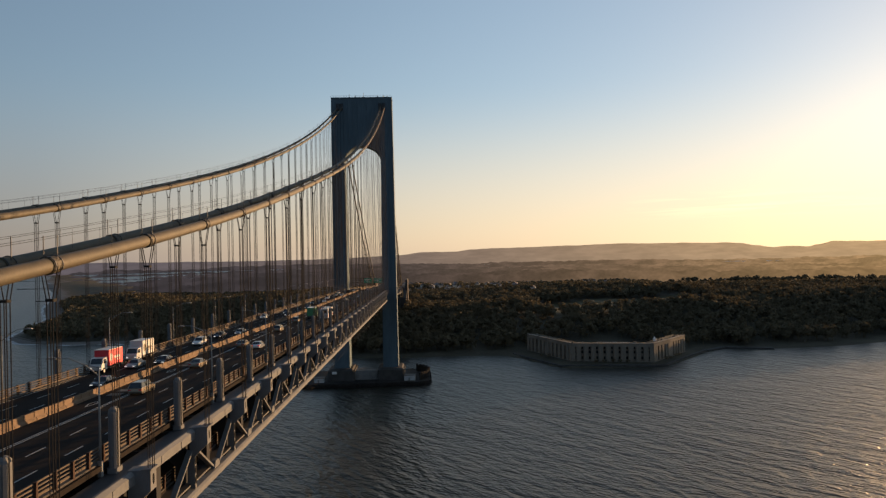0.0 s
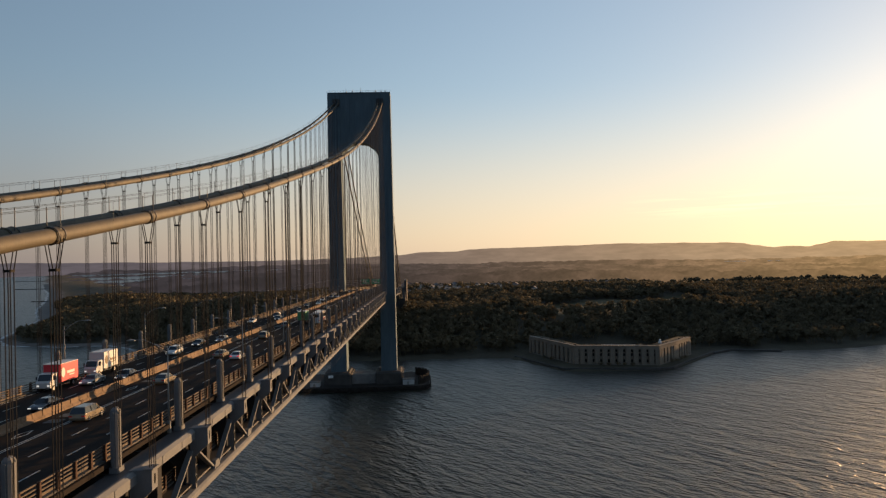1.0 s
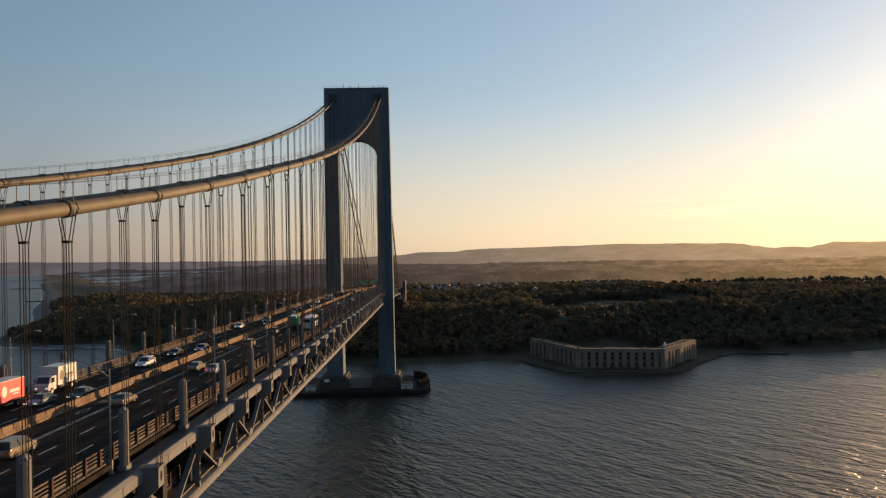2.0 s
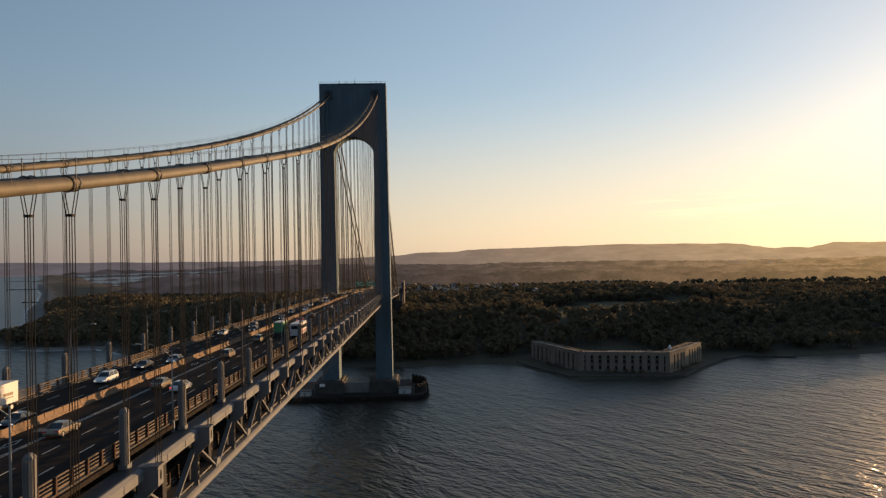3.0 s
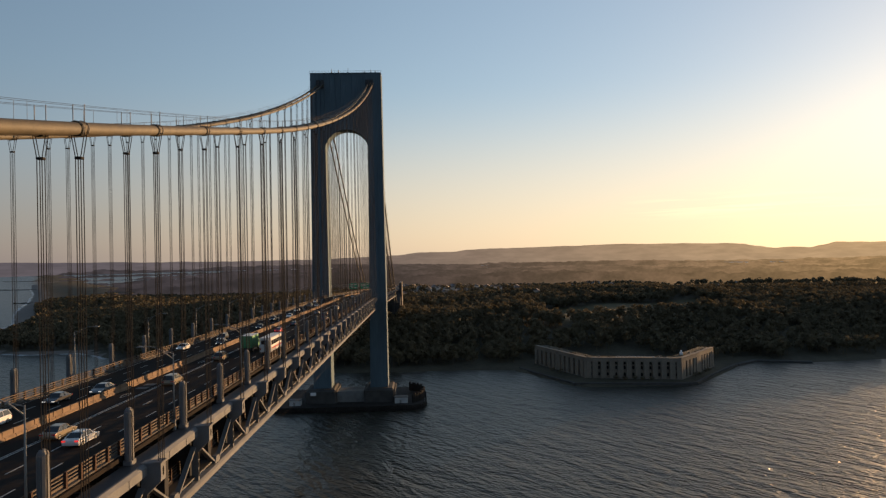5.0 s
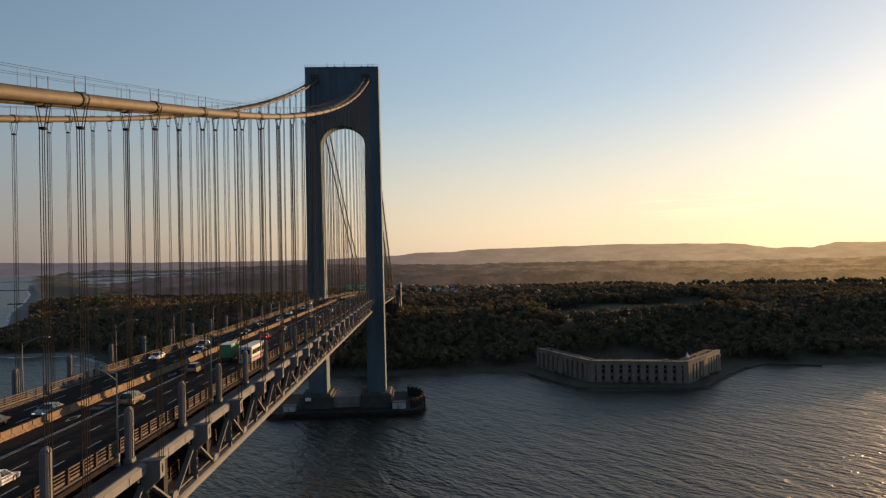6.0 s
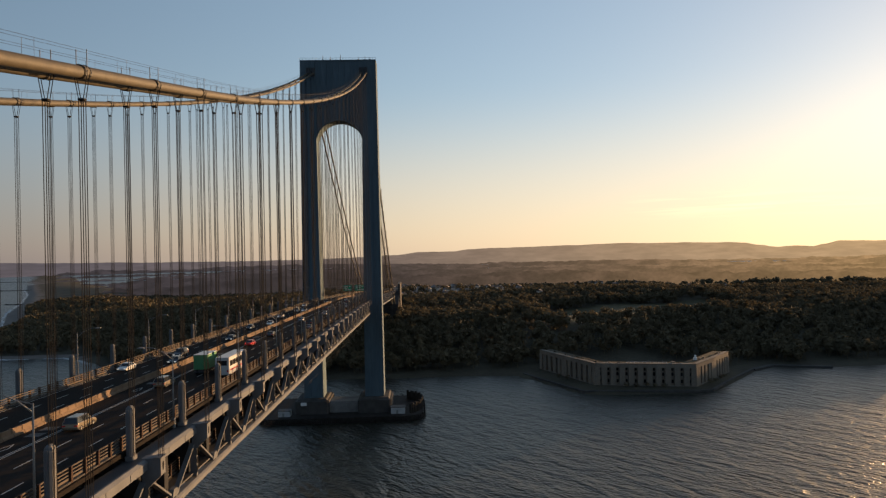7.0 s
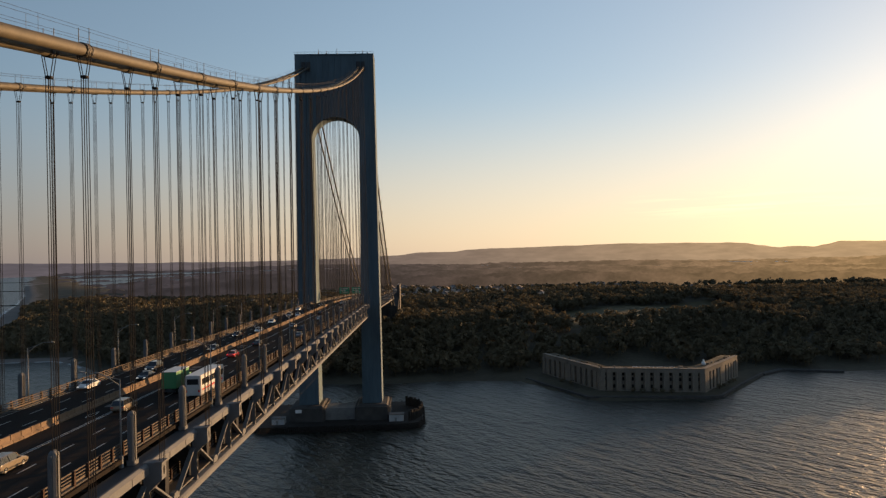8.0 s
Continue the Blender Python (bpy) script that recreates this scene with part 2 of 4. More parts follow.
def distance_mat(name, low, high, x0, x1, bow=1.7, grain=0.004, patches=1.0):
    """A far backdrop: the lit evening air before it is painted into its emission."""
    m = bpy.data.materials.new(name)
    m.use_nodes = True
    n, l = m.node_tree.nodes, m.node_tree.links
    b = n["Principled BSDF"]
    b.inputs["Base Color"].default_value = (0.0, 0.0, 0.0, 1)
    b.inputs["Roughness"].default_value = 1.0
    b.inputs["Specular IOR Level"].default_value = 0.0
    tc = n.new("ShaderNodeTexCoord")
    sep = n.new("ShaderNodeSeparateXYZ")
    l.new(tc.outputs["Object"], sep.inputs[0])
    # painted haze grows brighter and warmer with x, towards the sun
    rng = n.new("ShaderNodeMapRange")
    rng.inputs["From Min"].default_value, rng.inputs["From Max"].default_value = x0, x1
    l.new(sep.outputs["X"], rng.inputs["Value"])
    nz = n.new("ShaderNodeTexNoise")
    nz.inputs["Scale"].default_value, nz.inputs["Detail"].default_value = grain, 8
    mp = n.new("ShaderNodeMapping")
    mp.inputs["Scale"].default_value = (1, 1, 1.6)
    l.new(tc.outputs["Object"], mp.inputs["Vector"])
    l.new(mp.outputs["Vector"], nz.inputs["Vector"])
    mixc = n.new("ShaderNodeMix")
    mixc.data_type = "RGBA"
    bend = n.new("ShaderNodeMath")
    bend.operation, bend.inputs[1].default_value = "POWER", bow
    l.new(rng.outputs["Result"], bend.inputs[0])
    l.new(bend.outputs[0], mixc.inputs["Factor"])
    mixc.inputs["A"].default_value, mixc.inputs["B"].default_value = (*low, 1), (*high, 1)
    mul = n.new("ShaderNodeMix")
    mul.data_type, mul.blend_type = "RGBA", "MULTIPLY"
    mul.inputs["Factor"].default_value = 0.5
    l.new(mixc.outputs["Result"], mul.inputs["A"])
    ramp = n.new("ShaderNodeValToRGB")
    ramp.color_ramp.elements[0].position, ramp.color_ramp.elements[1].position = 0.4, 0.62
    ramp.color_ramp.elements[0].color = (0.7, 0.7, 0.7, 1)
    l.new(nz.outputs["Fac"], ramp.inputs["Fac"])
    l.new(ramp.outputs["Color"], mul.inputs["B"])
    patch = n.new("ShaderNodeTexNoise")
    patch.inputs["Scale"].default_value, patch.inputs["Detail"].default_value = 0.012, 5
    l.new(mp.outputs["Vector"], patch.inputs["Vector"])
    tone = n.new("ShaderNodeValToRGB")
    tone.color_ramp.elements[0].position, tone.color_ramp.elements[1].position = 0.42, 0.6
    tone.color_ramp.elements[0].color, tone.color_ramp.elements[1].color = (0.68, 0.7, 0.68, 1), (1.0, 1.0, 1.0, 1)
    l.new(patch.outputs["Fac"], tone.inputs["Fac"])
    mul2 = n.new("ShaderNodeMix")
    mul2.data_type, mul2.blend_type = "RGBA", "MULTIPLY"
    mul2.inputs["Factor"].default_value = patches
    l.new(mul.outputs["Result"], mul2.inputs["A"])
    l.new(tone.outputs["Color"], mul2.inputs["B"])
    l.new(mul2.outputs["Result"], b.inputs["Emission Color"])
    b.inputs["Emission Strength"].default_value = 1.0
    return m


# ---- mesh building ----
class Shape:
    """Collects vertices and faces of one mesh."""

    def __init__(self):
        self.v, self.f = [], []

    def add(self, verts, faces):
        o = len(self.v)
        self.v += [tuple(p) for p in verts]
        self.f += [tuple(i + o for i in q) for q in faces]
        return self

    def box(self, x0, x1, y0, y1, z0, z1, bevel=0.0):
        """A box; with bevel its four upright edges are cut."""
        if not bevel:
            v = [(x, y, z) for z in (z0, z1) for y in (y0, y1) for x in (x0, x1)]
            return self.add(v, [(0, 2, 3, 1), (4, 5, 7, 6), (0, 1, 5, 4), (2, 6, 7, 3), (0, 4, 6, 2), (1, 3, 7, 5)])
        c = bevel
        ring = [(x0 + c, y0), (x1 - c, y0), (x1, y0 + c), (x1, y1 - c), (x1 - c, y1), (x0 + c, y1), (x0, y1 - c), (x0, y0 + c)]
        return self.prism(ring, z0, z1)

    def prism(self, ring, z0, z1, scale=1.0):
        n = len(ring)
        cx, cy = sum(p[0] for p in ring) / n, sum(p[1] for p in ring) / n
        v = [(x, y, z0) for x, y in ring] + [(cx + (x - cx) * scale, cy + (y - cy) * scale, z1) for x, y in ring]
        f = [(i, (i + 1) % n, n + (i + 1) % n, n + i) for i in range(n)] + [tuple(range(n - 1, -1, -1)), tuple(range(n, 2 * n))]
        return self.add(v, f)

    def extrude(self, outline, axis, a, b):
        """A flat outline (two coordinates) pushed along axis 'x' or 'y' from a to b."""
        n = len(outline)
        put = (lambda p, d: (d, p[0], p[1])) if axis == "x" else (lambda p, d: (p[0], d, p[1]))
        v = [put(p, a) for p in outline] + [put(p, b) for p in outline]
        f = [(i, (i + 1) % n, n + (i + 1) % n, n + i) for i in range(n)] + [tuple(range(n - 1, -1, -1)), tuple(range(n, 2 * n))]
        return self.add(v, f)

    def beam(self, p, q, w, h, up=(0, 0, 1)):
        """A bar of section w across and h along up between p and q."""
        p, q = Vector(p), Vector(q)
        d = (q - p).normalized()
        side = d.cross(Vector(up))
        if side.length < 1e-4:
            side = Vector((1, 0, 0))
        side.normalize()
        u = side.cross(d)
        v = []
        for e in (p, q):
            for a, b in ((-1, -1), (1, -1), (1, 1), (-1, 1)):
                v.append(e + side * (a * w / 2) + u * (b * h / 2))
        return self.add(v, [(0, 1, 5, 4), (1, 2, 6, 5), (2, 3, 7, 6), (3, 0, 4, 7), (0, 3, 2, 1), (4, 5, 6, 7)])

    def tube(self, pts, r, n=8, caps=True):
        """A round bar along pts; r one radius or one for each point."""
        pts = [Vector(p) for p in pts]
        rr = r if isinstance(r, (list, tuple)) else [r] * len(pts)
        rings = []
        for i, p in enumerate(pts):
            d = (pts[min(i + 1, len(pts) - 1)] - pts[max(i - 1, 0)]).normalized()
            s = d.cross(Vector((0, 0, 1)) if abs(d.z) < 0.95 else Vector((0, 1, 0))).normalized()
            u = s.cross(d)
            rings.append([p + (s * math.cos(2 * math.pi * k / n) + u * math.sin(2 * math.pi * k / n)) * rr[i] for k in range(n)])
        v = [q for ring in rings for q in ring]
        f = [(i * n + k, i * n + (k + 1) % n, (i + 1) * n + (k + 1) % n, (i + 1) * n + k) for i in range(len(pts) - 1) for k in range(n)]
        if caps:
            f += [tuple(range(n - 1, -1, -1)), tuple(range((len(pts) - 1) * n, len(pts) * n))]
        return self.add(v, f)

    def mesh(self, name, material, smooth=False):
        me = bpy.data.meshes.new(name)
        me.from_pydata(self.v, [], self.f)
        bm = bmesh.new()
        bm.from_mesh(me)
        bmesh.ops.recalc_face_normals(bm, faces=bm.faces)
        bm.to_mesh(me)
        bm.free()
        me.materials.append(material)
        if smooth:
            me.shade_smooth()
        return me


def part(name, shape, material, parent, label="", at=None, smooth=False):
    """One mesh object under a thing or under a part."""
    me = shape if isinstance(shape, bpy.types.Mesh) else shape.mesh(name, material, smooth)
    ob = new(name, me)
    ob.parent = parent
    if at is not None:
        ob.matrix_basis = at
    if label:
        tagged(ob, label)
    return ob


def thing(name, label, category, group="", kind="", at=None):
    ob = new(name)
    ob.empty_display_size = 0.5
    if at is not None:
        ob.matrix_basis = at
    return tagged(ob, label, category, group, kind)


def solid(name, shape, material, label, category, group="", kind="", smooth=False):
    return tagged(new(name, shape.mesh(name, material, smooth)), label, category, group, kind)


# ---- plan of the bridge: x across, y along, tower at panel 28 ----
PANEL, FIRST, LAST = 15.09, -5, 28
TOWER_Y, FACE_Y = 422.52, 416.6
SLOPE = -0.0213
TILT_X = math.degrees(math.atan(SLOPE))


def zg(y):
    """Height of the truss's top."""
    return 77.0 + SLOPE * y if y <= TOWER_Y else 68.0 - 0.045 * (y - TOWER_Y)


def zr(y):
    """Height of the upper roadway."""
    return zg(y) + 0.7


def zc(y, x=1):
    """Height of the main cables at y: the main span's curve, the pairs on either side hanging a little unlike, then the side span."""
    if y <= TOWER_Y:
        sag = (0.52 if x > 0 else 0.15) * math.exp(-((y - 92) / 48) ** 2)
        return 97.498 + y * (0.13096 + y * (3.28200e-04 + y * (-2.74463e-07 + y * 4.67852e-10))) + sag
    s = y - TOWER_Y
    return 203.0 - 0.575 * s + 2.95e-4 * s * s


DECK_END = TOWER_Y + 370
DECK_START = FIRST * PANEL - 40


# ---- water and land ----
SHORE = [(5200, 1500), (2500, 1050), (1200, 760), (700, 600), (485, 543), (436, 527), (400, 522), (352, 520), (322, 530), (298, 515), (262, 478), (236, 449), (228, 447), (152, 456), (131, 500), (118, 522), (70, 525), (27, 522), (-60, 530), (-150, 548), (-210, 575), (-254, 632), (-300, 672), (-350, 668), (-420, 690), (-465, 740), (-560, 985), (-700, 1220), (-827, 1470), (-1010, 1800), (-1205, 2116), (-1663, 2893), (-2900, 4950), (5200, 4950)]


def shore_distance(px, py):
    """Metres from the shore, positive on land."""
    best = np.full(px.shape, 1e9)
    inside = np.zeros(px.shape, bool)
    for (ax, ay), (bx, by) in zip(SHORE, SHORE[1:] + SHORE[:1]):
        dx, dy = bx - ax, by - ay
        t = np.clip(((px - ax) * dx + (py - ay) * dy) / (dx * dx + dy * dy), 0, 1)
        best = np.minimum(best, np.hypot(px - ax - t * dx, py - ay - t * dy))
        if dy:
            inside ^= ((ay > py) != (by > py)) & (px < dx * (py - ay) / dy + ax)
    return np.where(inside, best, -best)


def ramp01(v, a, b):
    t = np.clip((v - a) / (b - a), 0, 1)
    return t * t * (3 - 2 * t)


def waves(px, py, size, seed):
    """Smooth uneven ground, about -1 to 1."""
    rng = np.random.RandomState(seed)
    out = np.zeros(px.shape)
    for k in range(7):
        a, ph, s = rng.uniform(0, 6.283), rng.uniform(0, 6.283), size * rng.uniform(0.5, 1.6)
        out += np.sin((px * math.cos(a) + py * math.sin(a)) * 6.283 / s + ph) / 7 * 1.9
    return out


def land_height(px, py):
    d = shore_distance(px, py)
    bluff = 1.6 * ramp01(d, 0, 12) + (21 - 12 * ramp01(-px, 120, 330)) * ramp01(d, 25, 190)
    fort = np.exp(-(((px - 200) / 95) ** 4 + ((py - 505) / 62) ** 4))
    bluff = bluff * (1 - fort) + 2.6 * fort
    roll = (4 * waves(px, py, 420, 3) + 2 * waves(px, py, 160, 4)) * ramp01(d, 60, 250)
    inland = -12 * ramp01(py, 950, 1500) * ramp01(d, 100, 400) - 24 * ramp01(py, 1500, 2600) * ramp01(d, 60, 400)
    h = np.where(d > 0, bluff + roll + inland, np.maximum(-6, d * 0.2))
    return h, d


gx = np.concatenate([np.arange(-3000, -1400, 100), np.arange(-1400, -700, 20), np.arange(-700, 800, 12.0), np.arange(800, 5001, 140)])
gy = np.concatenate([np.arange(420, 1000, 12.0), np.arange(1000, 2500, 20), np.arange(2500, 4951, 150)])
GX, GY = np.meshgrid(gx, gy)
GZ, GD = land_height(GX, GY)
nx, ny = len(gx), len(gy)
idx = np.arange(nx * ny).reshape(ny, nx)
quads = np.stack([idx[:-1, :-1], idx[:-1, 1:], idx[1:, 1:], idx[1:, :-1]], -1).reshape(-1, 4)
keep = (GD.ravel()[quads] > -30).any(1)
me = bpy.data.meshes.new("ground")
me.from_pydata(np.stack([GX, GY, GZ], -1).reshape(-1, 3).tolist(), [], quads[keep].tolist())
for q in (SOIL, SAND, GRASS):
    me.materials.append(q)
qd, qx, qy = GD.ravel()[quads[keep]].mean(1), GX.ravel()[quads[keep]].mean(1), GY.ravel()[quads[keep]].mean(1)
kind_of = np.where(qd < np.where(qx < -270, np.where(qy > 800, 34, 10), -99), 1, 0)
_m = qy - (786 + 0.3 * (qx - 187))
kind_of = np.where((qx > 180) & (qx < 425) & (_m > -125) & (_m < 26), 2, kind_of)
me.polygons.foreach_set("material_index", kind_of.astype(np.int32))
me.shade_smooth()
tagged(new("ground", me), "wooded bluff above a narrow sandy shore", "ground", kind="structure")

w = Shape()
rings = [0, 60, 200, 500, 1000, 1800, 2600, 3400, 4200, 4900]
w.v.append((0, 0, 0))
for r in rings[1:]:
    w.v += [(math.cos(a * math.pi / 48) * r, math.sin(a * math.pi / 48) * r, 0) for a in range(96)]
w.f += [(0, 1 + a, 1 + (a + 1) % 96) for a in range(96)]
for k in range(len(rings) - 2):
    o = 1 + k * 96
    w.f += [(o + a, o + 96 + a, o + 96 + (a + 1) % 96, o + (a + 1) % 96) for a in range(96)]
solid("water", w, WATER, "dark rippled tidal water of a strait at dusk", "water", kind="structure", smooth=True)


surf = Shape()
_line = [(-254, 632), (-300, 672), (-350, 668), (-420, 690), (-465, 740), (-560, 985), (-700, 1220), (-827, 1470), (-1010, 1800), (-1205, 2116)]
_rng = random.Random(8)
for (xa, ya), (xb, yb) in zip(_line, _line[1:]):
    n = int(math.hypot(xb - xa, yb - ya) / 14)
    ux, uy = (xb - xa) / n, (yb - ya) / n
    ox, oy = -uy / math.hypot(ux, uy), ux / math.hypot(ux, uy)
    for i in range(n):
        if _rng.random() < 0.8:
            o, w0 = _rng.uniform(0, 3), _rng.uniform(2.0, 5.0)
            x, y = xa + ux * i, ya + uy * i
            surf.beam((x + ox * o, y + oy * o, 0.02), (x + ux * 1.2 + ox * o, y + uy * 1.2 + oy * o, 0.02), w0, 0.3)
solid("surf", surf, FOAM, "thin white line of surf along a beach", "surf", kind="structure")


def groin(x0, y0, x1, y1):
    """A low mound of dark stones running out from the beach."""
    rng = random.Random(int(y0))
    n = int(math.hypot(x1 - x0, y1 - y0) / 3)
    pts = [(x0 + (x1 - x0) * i / n + rng.uniform(-0.6, 0.6), y0 + (y1 - y0) * i / n, rng.uniform(-0.8, 0)) for i in range(n + 1)]
    q = Shape().tube(pts, [rng.uniform(1.6, 2.9) for _ in pts], 7)
    solid("groin", q, TIMBER, "low dark stone groin running into the sea", "groin", "beach groins")


groin(-795, 1440, -845, 1442)
groin(-1150, 2064, -1277, 2077)
groin(-1590, 2835, -1760, 2855)

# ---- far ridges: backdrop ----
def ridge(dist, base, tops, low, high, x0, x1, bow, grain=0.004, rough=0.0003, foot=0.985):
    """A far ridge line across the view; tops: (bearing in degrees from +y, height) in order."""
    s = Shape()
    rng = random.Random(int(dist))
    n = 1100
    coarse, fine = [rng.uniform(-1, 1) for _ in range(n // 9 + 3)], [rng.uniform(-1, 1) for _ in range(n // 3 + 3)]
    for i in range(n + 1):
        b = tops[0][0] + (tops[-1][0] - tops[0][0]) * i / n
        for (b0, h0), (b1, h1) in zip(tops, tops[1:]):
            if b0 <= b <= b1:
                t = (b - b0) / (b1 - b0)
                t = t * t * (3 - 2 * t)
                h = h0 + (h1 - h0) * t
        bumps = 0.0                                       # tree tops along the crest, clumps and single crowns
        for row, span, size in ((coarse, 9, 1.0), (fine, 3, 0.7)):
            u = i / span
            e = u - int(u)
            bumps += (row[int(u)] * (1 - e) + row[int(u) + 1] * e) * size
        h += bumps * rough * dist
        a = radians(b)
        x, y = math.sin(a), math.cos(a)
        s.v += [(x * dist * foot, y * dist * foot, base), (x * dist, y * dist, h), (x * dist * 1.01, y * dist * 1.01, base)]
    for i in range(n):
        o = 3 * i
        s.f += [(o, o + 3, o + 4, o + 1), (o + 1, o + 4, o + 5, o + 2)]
    return solid("backdrop", s, distance_mat("painted_far_haze", low, high, x0, x1, bow, grain, 0.3 if dist > 4500 else 1.0), "far hills with painted haze under the evening sky", "hills", kind="structure", smooth=True)


# left of about -27 degrees this strip stands in for the hazy sea horizon
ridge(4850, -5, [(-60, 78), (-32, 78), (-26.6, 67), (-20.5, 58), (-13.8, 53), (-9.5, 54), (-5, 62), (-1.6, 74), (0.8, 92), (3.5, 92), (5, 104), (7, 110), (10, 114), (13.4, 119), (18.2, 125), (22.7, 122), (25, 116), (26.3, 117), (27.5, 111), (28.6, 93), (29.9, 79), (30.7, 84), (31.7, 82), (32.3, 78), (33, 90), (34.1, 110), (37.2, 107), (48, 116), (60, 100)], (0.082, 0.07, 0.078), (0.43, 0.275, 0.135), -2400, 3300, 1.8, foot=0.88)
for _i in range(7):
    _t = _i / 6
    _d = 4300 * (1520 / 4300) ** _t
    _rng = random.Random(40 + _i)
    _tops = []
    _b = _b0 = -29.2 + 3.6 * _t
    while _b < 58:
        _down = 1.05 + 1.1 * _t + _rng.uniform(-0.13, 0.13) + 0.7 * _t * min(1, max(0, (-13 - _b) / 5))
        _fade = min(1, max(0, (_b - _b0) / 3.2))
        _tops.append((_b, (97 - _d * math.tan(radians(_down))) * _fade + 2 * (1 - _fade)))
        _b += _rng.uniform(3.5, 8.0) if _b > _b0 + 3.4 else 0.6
    # strength of the haze painted into each layer, weaker in the nearer ones
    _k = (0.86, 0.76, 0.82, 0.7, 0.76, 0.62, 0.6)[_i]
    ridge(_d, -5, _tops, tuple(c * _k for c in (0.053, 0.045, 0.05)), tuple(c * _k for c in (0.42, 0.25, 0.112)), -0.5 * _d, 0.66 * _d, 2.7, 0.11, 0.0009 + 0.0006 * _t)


# ---- woods ----
def woods():
    """The trees of the bluff, each a trunk and a crown of many uneven leaf clumps, all in one mesh."""
    rng = np.random.RandomState(11)
    n = 10500
    x = np.concatenate([rng.uniform(-650, 900, n), rng.uniform(-900, 1500, 3600), rng.uniform(-900, -250, 2600)])
    y = np.concatenate([rng.uniform(520, 1050, n), rng.uniform(1000, 1450, 3600), rng.uniform(1000, 1660, 2600)])
    h, d = land_height(x, y)
    ok = (d > 16) & (np.hypot((x - 200) / 95, (y - 505) / 62) > 1.0)
    meadow = y - (786 + 0.3 * (x - 187))
    ok &= ~((x > 185) & (x < 420) & (meadow > -120) & (meadow < 22))
    ok &= ~((x < -270) & (d < np.where(y > 800, 32 + 0.03 * np.maximum(0, y - 1200), 18)))
    ok &= ~((x < -250) & (y > 1650 - 0.9 * np.maximum(0, -x - 430)))
    ok &= ~((np.abs(x) < 24) & (y > 690) & (y < 1000))
    x, y, h, d = x[ok], y[ok], h[ok], d[ok]
    far = y > 1000
    vs, fs, o = [], [], 0
    size = rng.uniform(0.75, 1.2, len(x)) * np.where(far, 0.85, 1.0)
    corner = np.array([(-1, -1), (1, -1), (1, 1), (-1, 1)])
    for i in range(len(x)):
        k = 46 if far[i] else 120                         # leaf sprays, gathered in a few lobes round the limbs
        R, H = 5.9 * size[i] * (1.25 if far[i] else 1), 14.0 * size[i]
        m = 6
        a, r = rng.uniform(0, 6.283, m), R * 0.62 * np.sqrt(rng.uniform(0, 1, m))
        lobe = np.stack([r * np.cos(a), r * np.sin(a), H * (0.42 + 0.4 * rng.uniform(0, 1, m)) * (1 - 0.25 * (r / R))], -1)
        lobe[0] = (0, 0, H * 0.74)
        big = R * rng.uniform(0.42, 0.62, m)
        which = rng.randint(0, m, k)
        d = rng.normal(0, 1, (k, 3))
        d /= np.linalg.norm(d, axis=1)[:, None]
        c = lobe[which] + d * (big[which] * rng.uniform(0.6, 1.05, k))[:, None] * np.array([1, 1, 0.85])
        nrm = d + rng.normal(0, 0.55, (k, 3))
        nrm /= np.linalg.norm(nrm, axis=1)[:, None]
        u = np.cross(nrm, rng.normal(0, 1, (k, 3)))
        u /= np.linalg.norm(u, axis=1)[:, None]
        w = np.cross(nrm, u)
        half = rng.uniform(0.55, 1.15, k) * size[i] * (1.7 if far[i] else 1.0)
        jag = corner[None] * rng.uniform(0.45, 1.3, (k, 4, 1)) * half[:, None, None]
        v = c[:, None] + u[:, None] * jag[..., :1] + w[:, None] * jag[..., 1:] + nrm[:, None] * (rng.uniform(-0.3, 0.3, (k, 4)) * half[:, None])[..., None]
        vs.append(v.reshape(-1, 3) + np.array([x[i], y[i], h[i]]))
        q = (np.arange(k) * 4)[:, None] + o
        fs.append(np.concatenate([q + np.array([0, 1, 2]), q + np.array([0, 2, 3])]))
        o += 4 * k
        b = 0.3 * size[i]
        vs.append(np.array([(x[i] - b, y[i] - b, h[i] - 1), (x[i] + b, y[i] - b, h[i] - 1), (x[i], y[i] + b, h[i] - 1), (x[i], y[i], h[i] + H * 0.8)]))
        fs.append(np.array([(0, 1, 3), (1, 2, 3), (2, 0, 3)]) + o)
        o += 4
    me = bpy.data.meshes.new("woods")
    vs, fs = np.concatenate(vs), np.concatenate(fs)
    me.vertices.add(len(vs))
    me.vertices.foreach_set("co", vs.ravel())
    me.loops.add(fs.size)
    me.loops.foreach_set("vertex_index", fs.ravel())
    me.polygons.add(len(fs))
    me.polygons.foreach_set("loop_start", np.arange(0, fs.size, 3))
    me.update(calc_edges=True)
    me.materials.append(LEAVES)
    tagged(new("woods", me), "dense dark green summer woods on a bluff", "trees", kind="stuff")


woods()


